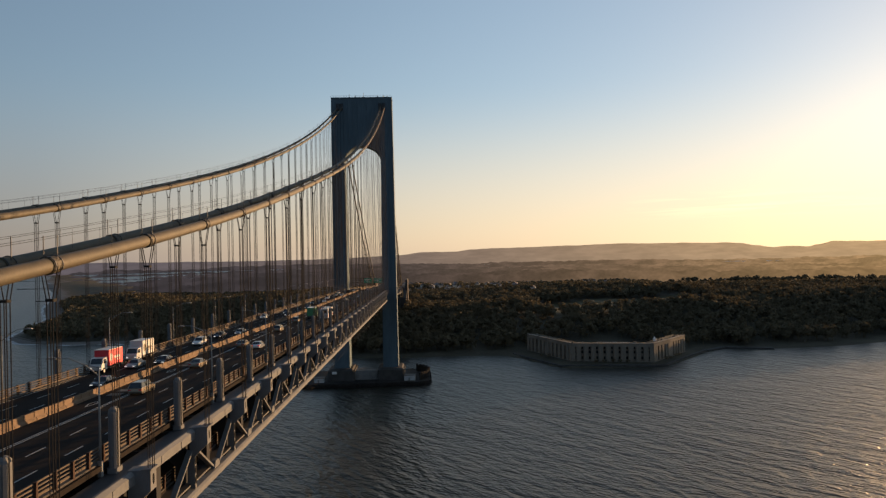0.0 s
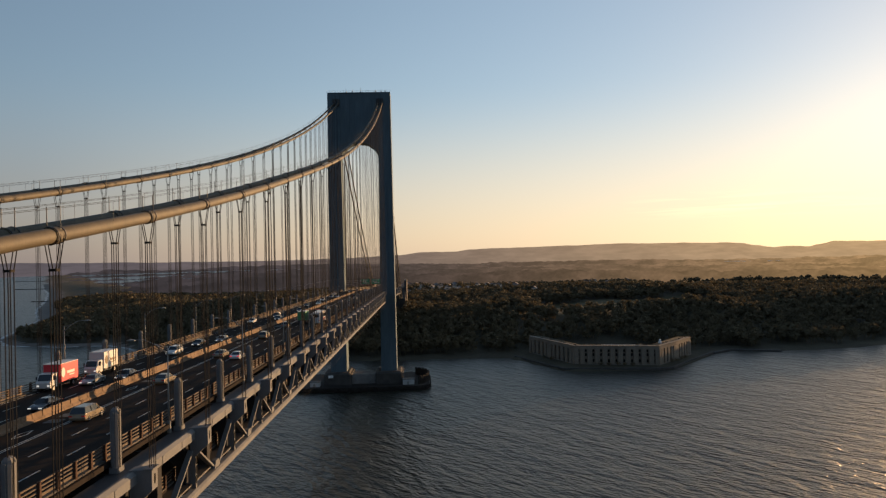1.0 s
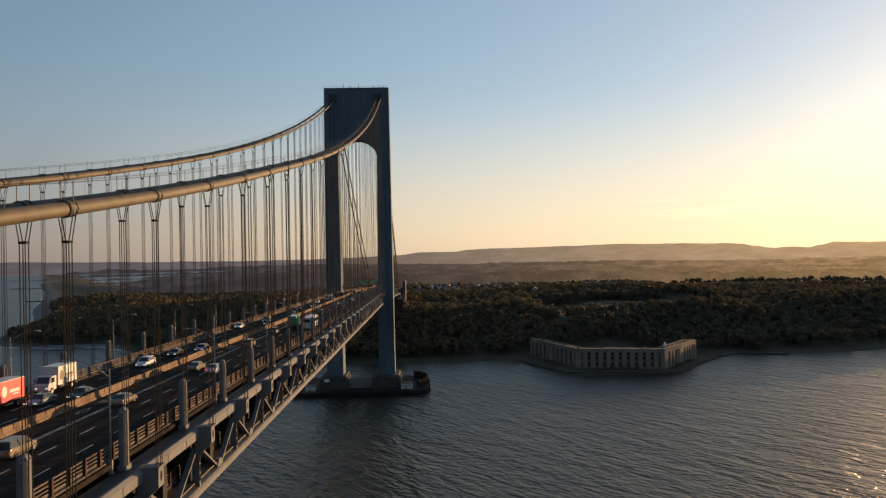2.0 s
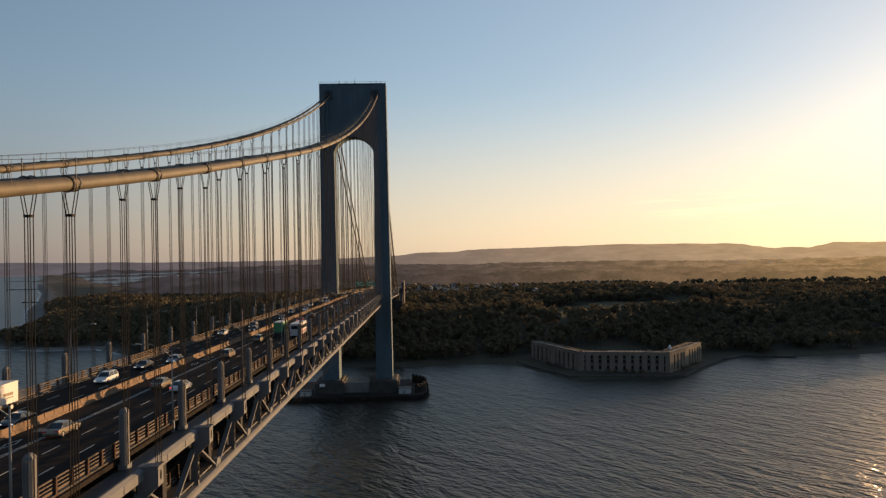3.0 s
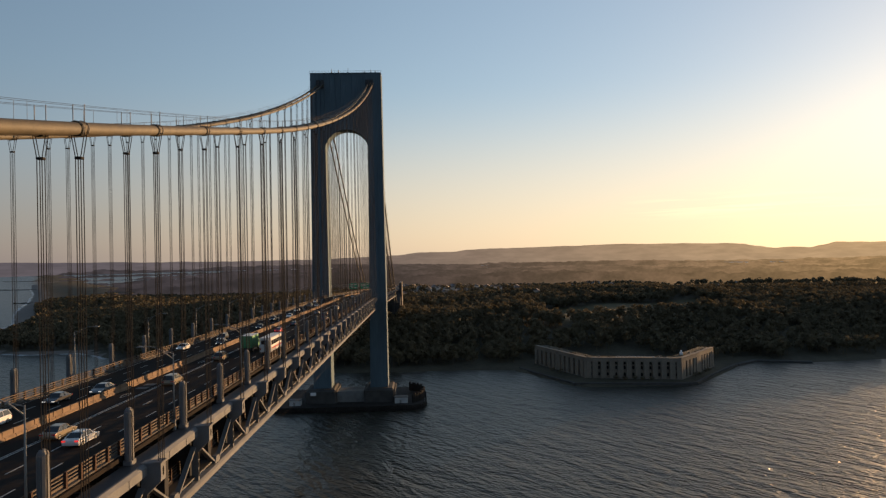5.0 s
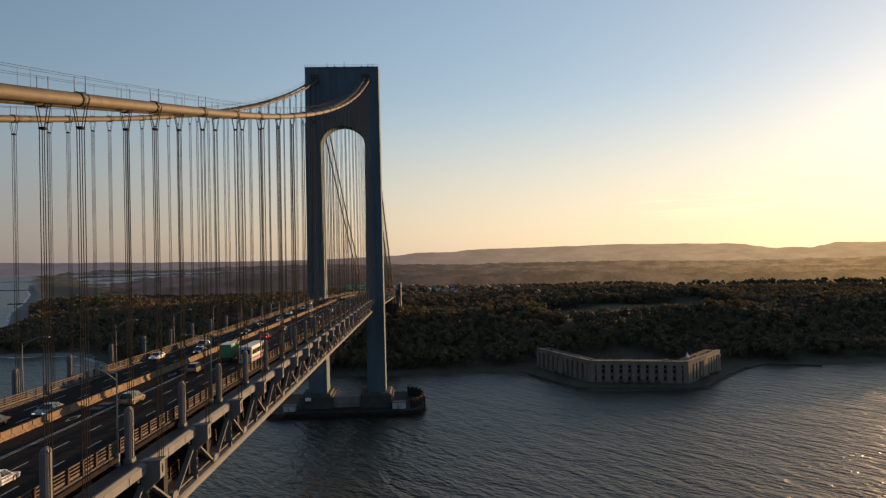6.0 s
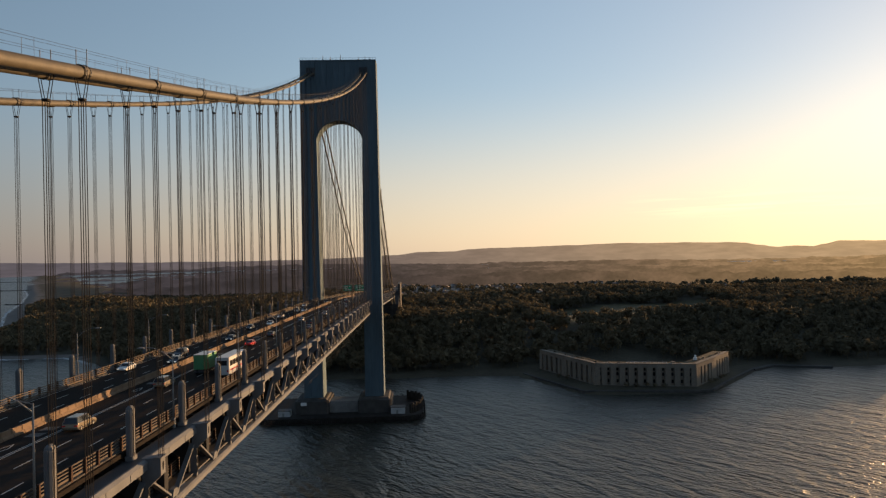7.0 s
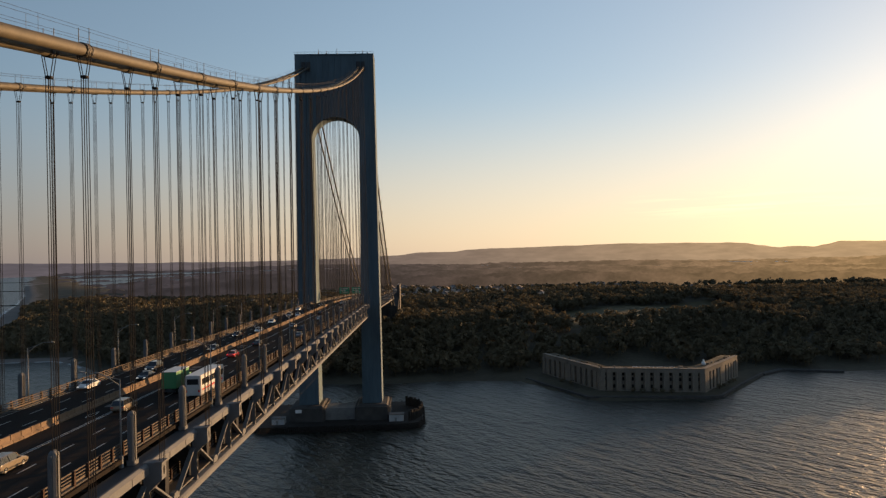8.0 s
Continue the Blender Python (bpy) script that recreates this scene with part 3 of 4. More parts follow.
# ---- tower ----
def tower():
    t = thing("bridge_tower", "tall blue-grey steel suspension tower with an arched portal", "bridge tower")
    y0, y1 = FACE_Y, 2 * TOWER_Y - FACE_Y
    base, top = 11.0, 211.0
    for s in (-1, 1):
        leg = Shape()
        a = [(s * 12.2, y0 - 0.5), (s * 23.5, y0 - 0.5), (s * 23.5, y1 + 0.5), (s * 12.2, y1 + 0.5)]
        b = [(s * 13.8, y0), (s * 22.4, y0), (s * 22.4, y1), (s * 13.8, y1)]
        leg.add([(*p, base) for p in a] + [(*p, top) for p in b], [(0, 1, 5, 4), (1, 2, 6, 5), (2, 3, 7, 6), (3, 0, 4, 7), (0, 1, 2, 3), (4, 5, 6, 7)])
        lg = part("leg", leg, TOWER_PAINT, t)
        for u in (0.04, 0.34, 0.66, 0.96):
            r = Shape()
            f = lambda z: s * (12.2 + 1.6 * (z - base) / (top - base) + u * (11.3 - 2.7 * (z - base) / (top - base)))
            r.beam((f(base), y0 - 0.62, base), (f(top), y0 - 0.12, top), 0.55, 0.4, (0, 1, 0))
            part("rib", r, TOWER_PAINT, lg)
        p = Shape().box(s * 18.2 - 9.8, s * 18.2 + 9.8, y0 - 6.5, y1 + 6.5, 2.8, 10.4, 1.2)
        p.prism([(s * 18.2 - 8.8, y0 - 5), (s * 18.2 + 8.8, y0 - 5), (s * 18.2 + 8.8, y1 + 5), (s * 18.2 - 8.8, y1 + 5)], 10.4, 11.3, 0.9)
        part("plinth", p, CONCRETE, t, "grey concrete plinth under the leg")
        for c in (-1, 1):
            cx = (16.0 if s > 0 else -17.1) + c * 1.37 - math.copysign(1.0, s)
            # A dark proud box paints the shade of the recess the cable enters.
            h = Shape().box(cx - 1.1, cx + 1.1, y0 - 0.9, y0 + 0.2, 201.2, 206.4, 0.3)
            part("shaded_saddle_opening", h, DARK, t, "dark box for the shaded cable opening")
    arch = Shape()
    n, spring, rad = 24, 161.3, 13.8
    pts = [(-rad * math.cos(math.pi * i / n), spring + rad * math.sin(math.pi * i / n)) for i in range(n + 1)]
    ya, yb = y0 + 0.3, y1 - 0.3
    for x, z in pts:
        arch.v += [(x, ya, z), (x, ya, top), (x, yb, z), (x, yb, top)]
    for i in range(n):
        o = 4 * i
        arch.f += [(o, o + 1, o + 5, o + 4), (o + 2, o + 6, o + 7, o + 3), (o, o + 4, o + 6, o + 2), (o + 1, o + 3, o + 7, o + 5)]
    portal = part("portal", arch, TOWER_PAINT, t)
    for x in (-10.4, -7.0, -3.5, 0, 3.5, 7.0, 10.4):
        z0 = spring + math.sqrt(rad ** 2 - x * x) + 1.2
        part("rib", Shape().box(x - 0.22, x + 0.22, y0 - 0.05, y0 + 0.3, z0, 210.4), TOWER_PAINT, portal)
    rim = Shape()
    rim.tube([(x * 1.012, y0 + 0.25, z + 0.15) for x, z in pts], 0.35, 6)
    part("arch_rim", rim, TOWER_PAINT, portal)
    part("cornice", Shape().box(-22.45, 22.45, y0 - 0.12, y1 + 0.1, 210.5, 211.15), TOWER_PAINT, t)
    rl = Shape()
    for i in range(24):
        rl.box(-22.6 + i * 1.96, -22.5 + i * 1.96, y0 - 0.5, y0 - 0.4, 211.2, 212.2)
    rl.beam((-22.6, y0 - 0.45, 212.2), (22.6, y0 - 0.45, 212.2), 0.08, 0.08)
    part("parapet_rail", rl, DARK, t)
    for x, h in ((-9, 3.0), (-4.5, 2.2), (1.5, 3.6), (12, 2.0), (16, 2.4), (19, 1.8)):
        part("mast", Shape().tube([(x, TOWER_Y - 4, 211.2), (x, TOWER_Y - 4, 211.2 + h)], 0.12, 6).box(x - 0.35, x + 0.35, TOWER_Y - 4.3, TOWER_Y - 3.7, 211.2, 212.0), DARK, t)
    # The wall's lit look is put into its paler concrete.
    part("strut_wall", Shape().box(-8.5, 8.5, y0 - 3.5, TOWER_Y + 2.5, 2.9, 9.6), LIT_CONCRETE, t, "grey concrete wall between the plinths")
    part("board", Shape().box(-24.6, -21.2, y0 - 6.66, y0 - 6.52, 8.1, 10.0), SIGN_WHITE, t, "white board on the plinth")


tower()


def pier():
    p = thing("tower_pier", "low concrete tower pier with dark timber fendering", "pier")
    ring = [(-42, 401), (39, 401), (44, 404.5), (46.3, 411), (46.3, 440), (43, 449), (38, 453), (-42, 453), (-46, 447), (-46, 405)]
    part("deck", Shape().prism(ring, -5, 3.0), TIMBER, p, "dark pier deck")
    cx, cy = 0, 424
    out = [(cx + (x - cx) * 1.02, cy + (y - cy) * 1.04) for x, y in ring]
    k = Shape()
    for (xa, ya), (xb, yb) in zip(out, out[1:] + out[:1]):
        n = max(2, int(math.hypot(xb - xa, yb - ya) / 1.1))
        for i in range(n):
            x, y = xa + (xb - xa) * i / n, ya + (yb - ya) * i / n
            k.tube([(x, y, -4), (x, y, 2.6 + 0.5 * math.sin(x * 1.7 + y))], 0.42, 6)
    part("fender", k, TIMBER, p, "dark wet timber piles")
    e = Shape()
    for i in range(26):
        a = -1.1 + i * 2.4 / 25
        x, y = 33.5 + 12.5 * math.cos(a), 424 + 19 * math.sin(a)
        e.tube([(x, y, 2.9), (x, y, 8.3 + 0.6 * math.sin(i * 2.3))], 0.75, 6)
    part("fender_wall", e, TIMBER, p, "dark timber wall round the pier head")
    for x, yy, w2, h in ((31.8, 408, 4.0, 3.6), (-33.5, 408, 3.4, 3.2)):
        s = thing("pier_shed", "small white flat-roofed shed on the pier", "shed", "pier sheds")
        part("wall", Shape().box(x - w2, x + w2, yy - 2, yy + 3, 3.0, 3.0 + h), SHED, s)
        part("roof", Shape().box(x - w2 - 0.3, x + w2 + 0.3, yy - 2.3, yy + 3.3, 3.0 + h, 3.25 + h), DARK, s)
        part("door", Shape().box(x - 1, x + 0.2, yy - 2.06, yy - 1.98, 3.0, 5.1), GALV, s)


pier()


# ---- main cables and suspenders ----
CABLE_X = (17.7, 14.68, -15.45, -18.7)


def main_cables():
    for x in CABLE_X:
        c = thing("main_cable", "thick grey wrapped main cable with bolted bands", "cable", "main cables")
        ys = [DECK_START - 30 + i * (TOWER_Y - DECK_START + 30) / 110 for i in range(111)]
        xt = lambda y: x - math.copysign(max(0, (y - 180) / (TOWER_Y - 180)) ** 2 * 1.0, x) if y < TOWER_Y else x - math.copysign(1.0, x)
        part("span", Shape().tube([(xt(y), y, zc(y, x)) for y in ys], 0.53, 14), CABLE, c, smooth=True)
        ys = [TOWER_Y + i * 370 / 40 for i in range(41)]
        part("side_span", Shape().tube([(xt(y + 0.01), y, zc(y, x)) for y in ys], 0.5, 10), CABLE, c, smooth=True)
        for dx in (-0.45, 0.45):
            ys = [DECK_START - 30 + i * (TOWER_Y - 10 - DECK_START + 30) / 70 for i in range(71)]
            part("hand_rope", Shape().tube([(xt(y) + dx, y, zc(y, x) + 1.85) for y in ys], 0.014, 5, False), ROPE, c)
        for k in range(FIRST, LAST):
            y = k * PANEL
            s = (zc(y + 1, x) - zc(y - 1, x)) / 2
            d = Vector((0, 1, s)).normalized()
            p = Vector((xt(y), y, zc(y, x)))
            b = part("band", Shape().tube([p - d * 0.55, p + d * 0.55], 0.60, 14), CABLE, c)
            for e in (-0.42, 0.42):
                part("flange", Shape().tube([p + d * (e - 0.05), p + d * (e + 0.05)], 0.65, 12), DARK, b)
            for dx in (-0.45, 0.45):
                part("stanchion", Shape().tube([(x + dx, y, zc(y, x) + 0.3), (x + dx, y, zc(y, x) + 1.95)], 0.035, 5), DARK, c)
                e = y + PANEL / 2
                part("stanchion", Shape().tube([(x + dx, e, zc(e, x) + 0.3), (x + dx, e, zc(e, x) + 1.87)], 0.013, 5), DARK, c)


def suspenders():
    for k in range(FIRST, LAST):
        y = k * PANEL
        for x in CABLE_X:
            z, foot = zc(y, x), zg(y) + 0.1
            xc = x - math.copysign(max(0, (y - 180) / (TOWER_Y - 180)) ** 2 * 1.0, x)
            if z - foot < 4:
                continue
            s = thing("suspender", "four dark steel suspender ropes clamped below the main cable", "suspender", "suspenders")
            clamp = z - 2.35
            for ex in (-1, 1):
                for ey in (-1, 1):
                    pts = [(xc + ex * 0.57, y + ey * 0.2, z + 0.1), (xc + ex * 0.57, y + ey * 0.2, z - 0.15), (xc + ex * 0.2, y + ey * 0.2, clamp), (x + ex * 0.2, y + ey * 0.2, foot)]
                    part("rope", Shape().tube(pts, 0.04, 6, False), ROPE, s)
            part("clamp", Shape().box(xc - 0.27, xc + 0.27, y - 0.28, y + 0.28, clamp - 0.09, clamp + 0.09, 0.06), ROPE, s)
    for k in range(LAST + 1, LAST + 24):
        y = k * PANEL
        for x in CABLE_X:
            z, foot = zc(y, x), zg(y)
            if z - foot < 3:
                continue
            s = thing("suspender", "paired dark steel suspender ropes of the side span", "suspender", "side span suspenders")
            for ex in (-1, 1):
                part("rope", Shape().tube([(x + ex * 0.2, y, z - 0.3), (x + ex * 0.2, y, foot)], 0.08, 5, False), ROPE, s)


main_cables()
suspenders()


def run(shape, end, x0, x1, z0, z1):
    """A bar that follows the deck, with heights from the roadway: level with the main span, then down the side span."""
    ys = (DECK_START, TOWER_Y, end)
    for y in ys:
        shape.v += [(x0, y, zr(y) + z0), (x1, y, zr(y) + z0), (x1, y, zr(y) + z1), (x0, y, zr(y) + z1)]
    for i in (0, 4):
        shape.f += [(i + k, i + (k + 1) % 4, i + 4 + (k + 1) % 4, i + 4 + k) for k in range(4)]
    shape.f += [(0, 1, 2, 3), (8, 9, 10, 11)]
    return shape


# ---- stiffening trusses ----
def truss(sgn):
    t = thing("stiffening_truss", "blue-grey painted steel stiffening truss of the bridge", "truss", "stiffening trusses", at=Matrix.Translation((0 if sgn > 0 else -1.0, 0, 0)))
    xi, xo = 15.6, 16.5
    bot = lambda y: zg(y) - 7.9
    a, b = DECK_START, DECK_END
    for name, lo, hi in (("top_chord", -1.25, -0.1), ("bottom_chord", -7.9, -7.1)):
        if name == "top_chord":                           # a box with its outer top edge cut
            ring = [(15.95, lo), (xo, lo), (xo, hi - 0.3), (xo - 0.32, hi), (15.95, hi)]
        else:
            ring = [(xi, lo), (xo, lo), (xo, hi - 0.2), (xo - 0.25, hi), (xi, hi)]
        c, m = Shape(), len(ring)
        for y in (a, TOWER_Y, b):
            c.v += [(sgn * x, y, zr(y) + z - 0.7) for x, z in ring]
        for i in (0, m):
            c.f += [(i + k, i + (k + 1) % m, i + m + (k + 1) % m, i + m + k) for k in range(m)]
        c.f += [tuple(range(m)), tuple(range(2 * m, 3 * m))]
        part(name, c, STEEL, t)
    seam = Shape().box(sgn * 16.52 - 0.03, sgn * 16.52 + 0.03, -0.25, 0.25, -1.2, -0.42).mesh("splice_plate", STEEL)
    g = Shape()
    g.extrude([(sgn * 15.85, 0.0), (sgn * 17.87, 0.0), (sgn * 17.87, -1.9), (sgn * 17.2, -2.5), (sgn * 16.5, -3.2), (sgn * 15.85, -3.2)], "y", -0.62, 0.62)
    g.box(sgn * 17.55 - 0.45, sgn * 17.55 + 0.45, -0.72, 0.72, 0.0, 0.1)
    gm = g.mesh("gusset", STEEL)
    # An oval black plate on the steel paints the dark of a hand hole.
    hole = Shape().prism([(0.2 * math.cos(q * math.pi / 6), 0.5 * math.sin(q * math.pi / 6)) for q in range(12)], -0.02, 0.02).mesh("hand_hole", HOLE_SHADE)
    v = Shape().beam((sgn * 15.87, 0, -3.0), (sgn * 15.87, 0, -7.0), 0.86, 0.45, (0, 1, 0))
    vm = v.mesh("vertical", STEEL)
    d1 = Shape().beam((sgn * 15.87, 0.5, -2.6), (sgn * 15.87, PANEL / 2 - 0.3, -7.1), 0.62, 0.24).mesh("diagonal", STEEL)
    d2 = Shape().beam((sgn * 15.87, -0.5, -2.6), (sgn * 15.87, -PANEL / 2 + 0.3, -7.1), 0.62, 0.24).mesh("diagonal", STEEL)
    plate = Shape().extrude([(-1.1, -6.9), (1.1, -6.9), (0.5, -6.0), (-0.5, -6.0)], "x", sgn * 15.7, sgn * 16.3).mesh("node_plate", STEEL)
    for k in range(FIRST, LAST + 24):
        y = k * PANEL
        if k == LAST:
            continue
        m = Matrix.Translation((0, y, zg(y)))
        gs = part("gusset", gm, STEEL, t, at=m)
        vt = part("vertical", vm, STEEL, t, at=m)
        if sgn > 0 and k < 16:
            part("hand_hole", hole, HOLE_SHADE, gs, at=Matrix.Translation((17.87, 0, -0.95)) @ pose(0, 0, 0, 90, 0, 90))
            for z in (-3.8, -4.9, -6.0):
                part("hand_hole", hole, HOLE_SHADE, vt, at=Matrix.Translation((16.32, 0, z)) @ pose(0, 0, 0, 90, 0, 90))
        part("diagonal", d1, STEEL, t, at=m)
        part("diagonal", d2, STEEL, t, at=m)
        part("node_plate", plate, STEEL, t, at=Matrix.Translation((0, y + PANEL / 2, zg(y + PANEL / 2))))
        if k < LAST:
            for e in (PANEL * 0.36, PANEL * 0.7):
                part("splice_plate", seam, STEEL, t, at=Matrix.Translation((0, y + e, zg(y + e))))


truss(1)
truss(-1)


# ---- deck ----
LANE_DASH_X = (5.2, 8.8, -6.9, -10.4)


def deck():
    d = thing("bridge_deck", "double-deck bridge floor with dark asphalt roadways", "bridge deck")
    for name, z0, z1, half, m in (("roadway", -0.45, 0.0, 13.9, ASPHALT), ("lower_roadway", -7.3, -6.9, 13.9, ASPHALT)):
        s = Shape()
        run(s, DECK_END + 150, -half - 0.6, half, z0, z1)
        part(name, s, m, d)
    # Near-black sheets put in the shade of the gaps beside the roadways.
    for s2 in (-1, 1):
        w2 = Shape()
        lo, hi = (13.9, 15.9) if s2 > 0 else (-16.9, -14.5)
        run(w2, DECK_END, lo, hi, -1.15, -0.98)
        part("dark_gap_sheet", w2, DARK, d)
        part("lower_dark_gap_sheet", run(Shape(), DECK_END, lo, hi, -7.35, -7.15), DARK, d)
    # Near-black steel: the shade under the deck is in its colour.
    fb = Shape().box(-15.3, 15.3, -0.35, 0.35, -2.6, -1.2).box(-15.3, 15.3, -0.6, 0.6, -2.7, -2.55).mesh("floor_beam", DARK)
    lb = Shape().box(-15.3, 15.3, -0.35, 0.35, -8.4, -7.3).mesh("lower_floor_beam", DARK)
    kn = {s2: Shape().extrude([(s2 * 15.2, -2.6), (s2 * 11.5, -2.6), (s2 * 14.2, -5.0), (s2 * 14.2, -7.3), (s2 * 15.2, -7.3)], "y", -0.55, 0.55).mesh("knee_frame", FRAME) for s2 in (-1, 1)}
    for k in range(FIRST, LAST + 22):
        for half in (0, 0.5):
            y = (k + half) * PANEL
            m = Matrix.Translation((0, y, zr(y)))
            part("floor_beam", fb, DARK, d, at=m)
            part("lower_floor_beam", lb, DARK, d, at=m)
            if k < LAST:
                for s2 in (-1, 1):
                    part("knee_frame", kn[s2], FRAME, d, at=m)
    for x in (-11, -6, 0, 6, 11):
        st = Shape()
        run(st, DECK_END, x - 0.2, x + 0.2, -1.1, -0.46)
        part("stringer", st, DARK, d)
    dash = Shape().box(-0.08, 0.08, -1.6, 1.6, 0.004, 0.012).mesh("lane_dash", PAINT_WHITE)
    for x in LANE_DASH_X:
        y = -44.0 + (2.6 if x > 0 else 0.7)
        while y < TOWER_Y + 60:
            part("lane_dash", dash, PAINT_WHITE, d, at=Matrix.Translation((x, y, zr(y))) @ pose(0, 0, 0, TILT_X))
            y += 7.55
    dia = Shape()
    for (xa, ya), (xb, yb) in zip(((0, -1.9), (0.5, 0), (0, 1.9), (-0.5, 0)), ((0.5, 0), (0, 1.9), (-0.5, 0), (0, -1.9))):
        dia.beam((xa, ya, 0.008), (xb, yb, 0.008), 0.14, 0.008)
    dm = dia.mesh("lane_diamond", PAINT_WHITE)
    for y in (26.0, 52.0, 108.0, 142.0, 176.0, 212.0):
        part("lane_diamond", dm, PAINT_WHITE, d, at=Matrix.Translation((-0.6, y, zr(y))) @ pose(0, 0, 0, TILT_X))
        for e in (6.0, 9.0):
            bar = Shape().box(-0.9, 0.9, -0.9, 0.9, 0.004, 0.01).mesh("lettering_bar", WORN_PAINT)
            part("lettering_bar", bar, WORN_PAINT, d, at=Matrix.Translation((-0.6, y + e, zr(y + e))) @ pose(0, 0, 0, TILT_X))
    for x in (1.25, 1.6, 12.6, -13.4, -3.9):
        s = Shape()
        run(s, DECK_END, x - 0.07, x + 0.07, 0.004, 0.012)
        part("lane_line", s, PAINT_WHITE, d)


deck()


def railing(x, zoff, posts, label):
    r = thing("bridge_railing", label, "railing", "bridge railings")
    for h, hh in ((0.4, 0.22), (0.75, 0.1), (1.08, 0.1), (1.42, 0.12)):
        part("rail", run(Shape(), DECK_END, x - 0.06, x + 0.06, zoff + h - hh / 2, zoff + h + hh / 2), RUST, r)
    part("kerb", run(Shape(), DECK_END, x - 0.25, x + 0.25, zoff - 0.04, zoff + 0.16), CONCRETE, r)
    pm = Shape().extrude([(-0.16, 0), (0.16, 0), (0.1, 1.55), (-0.1, 1.55)], "x", -0.14, 0.14).mesh("post", POST_RUST)
    y = FIRST * PANEL
    while y < posts:
        part("post", pm, POST_RUST, r, at=Matrix.Translation((x + (0.12 if x > 0 else -0.12), y, zr(y) + zoff)))
        y += PANEL / 6


railing(13.3, 0, TOWER_Y - 20, "weathered tan steel railing along the road edge")
railing(-14.1, 0, TOWER_Y - 20, "weathered tan steel railing along the road edge")
railing(13.6, -6.9, TOWER_Y - 120, "weathered tan steel railing along the lower road")


def median():
    b = thing("median_barrier", "tan concrete barrier blocks dividing the roadway", "barrier")
    prof = [(-0.32, 0), (0.32, 0), (0.3, 0.2), (0.13, 0.42), (0.1, 1.02), (-0.1, 1.02), (-0.13, 0.42), (-0.3, 0.2)]
    bl = Shape().extrude(prof, "y", -0.98, 0.98).box(-0.17, 0.17, 0.75, 1.0, 0.3, 1.08).mesh("barrier_block", BARRIER)
    y = FIRST * PANEL
    while y < TOWER_Y + 90:
        part("barrier_block", bl, BARRIER, b, at=Matrix.Translation((-2.9, y, zr(y))) @ pose(0, 0, 0, TILT_X, 0, random.uniform(-0.4, 0.4)))
        y += 2.04


median()


# ---- pylons on the deck ----
def pylons():
    first = None
    for sx in (14.45, -15.8):
        for k in range(FIRST, LAST):
            y = k * PANEL
            m = Matrix.Translation((sx, y, zg(y) + 0.15))
            if first is None:
                first = thing("deck_pylon", "grey steel pylon with a domed top beside the roadway", "pylon", "deck pylons", at=m)
                sh = Shape().box(-0.36, 0.36, -0.5, 0.5, 0, 4.95, 0.16)
                for i, (za, zb, sc) in enumerate(((4.95, 5.25, 0.86), (5.25, 5.45, 0.62), (5.45, 5.52, 0.25))):
                    f = (1.0, 0.86, 0.62 * 0.86)[i]
                    sh.prism([(f * px, f * py) for px, py in [(-0.2, -0.5), (0.2, -0.5), (0.36, -0.34), (0.36, 0.34), (0.2, 0.5), (-0.2, 0.5), (-0.36, 0.34), (-0.36, -0.34)]], za, zb, sc)
                part("shaft", sh, STEEL, first)
                for e in (-1, 1):
                    part("flange", Shape().box(-0.1, 0.1, e * 0.5 - 0.08, e * 0.5 + 0.08, 0, 5.1), STEEL, first)
                    part("flange", Shape().box(e * 0.36 - 0.07, e * 0.36 + 0.07, -0.12, 0.12, 0, 5.1), STEEL, first)
                part("foot", Shape().box(-0.46, 0.46, -0.6, 0.6, -0.4, 0.1, 0.1), STEEL, first)
            else:
                copy_thing(first, m)


pylons()


def street_lamp(x, y):
    s = 1 if x > 0 else -1
    l = thing("street_lamp", "tall galvanised street lamp with a long curved arm", "street lamp", "street lamps", at=Matrix.Translation((x, y, zr(y))))
    part("pole", Shape().tube([(0, 0, 0), (0, 0, 4), (0, 0, 8.7)], [0.12, 0.09, 0.06], 8), GALV, l, smooth=True)
    part("base", Shape().box(-0.2, 0.2, -0.2, 0.2, -1.0, 0.35, 0.06), GALV, l)
    part("arm", Shape().tube([(0, 0, 7.9), (-s * 1.2, -0.1, 8.9), (-s * 2.4, -0.2, 9.5), (-s * 3.6, -0.3, 9.6)], [0.07, 0.06, 0.05, 0.045], 6), GALV, l, smooth=True)
    part("brace", Shape().tube([(0, 0, 8.6), (-s * 1.3, -0.1, 9.0)], 0.035, 5), GALV, l)
    part("luminaire", Shape().extrude([(-0.45, 0), (0.45, 0.02), (0.4, 0.14), (-0.2, 0.2), (-0.45, 0.1)], "y", -0.46, -0.14), GALV, l, "grey lamp head", at=Matrix.Translation((-s * 3.9, 0, 9.47)))
    return l


for k in range(-6, LAST, 2):
    street_lamp(13.75, k * PANEL - 1.1)
    street_lamp(-15.2, k * PANEL + 0.7)
for i, (x, z) in enumerate(((16.8, -8.4), (17.1, -9.0), (16.9, -9.7))):
    solid("service_wire", Shape().tube([(x, DECK_START, zg(DECK_START) + z), (x, 150, zg(150) + z - 0.3), (x, TOWER_Y - 6, zg(TOWER_Y) + z)], 0.016, 5), ROPE, "thin dark service wire strung under the truss", "wire", "service wires")


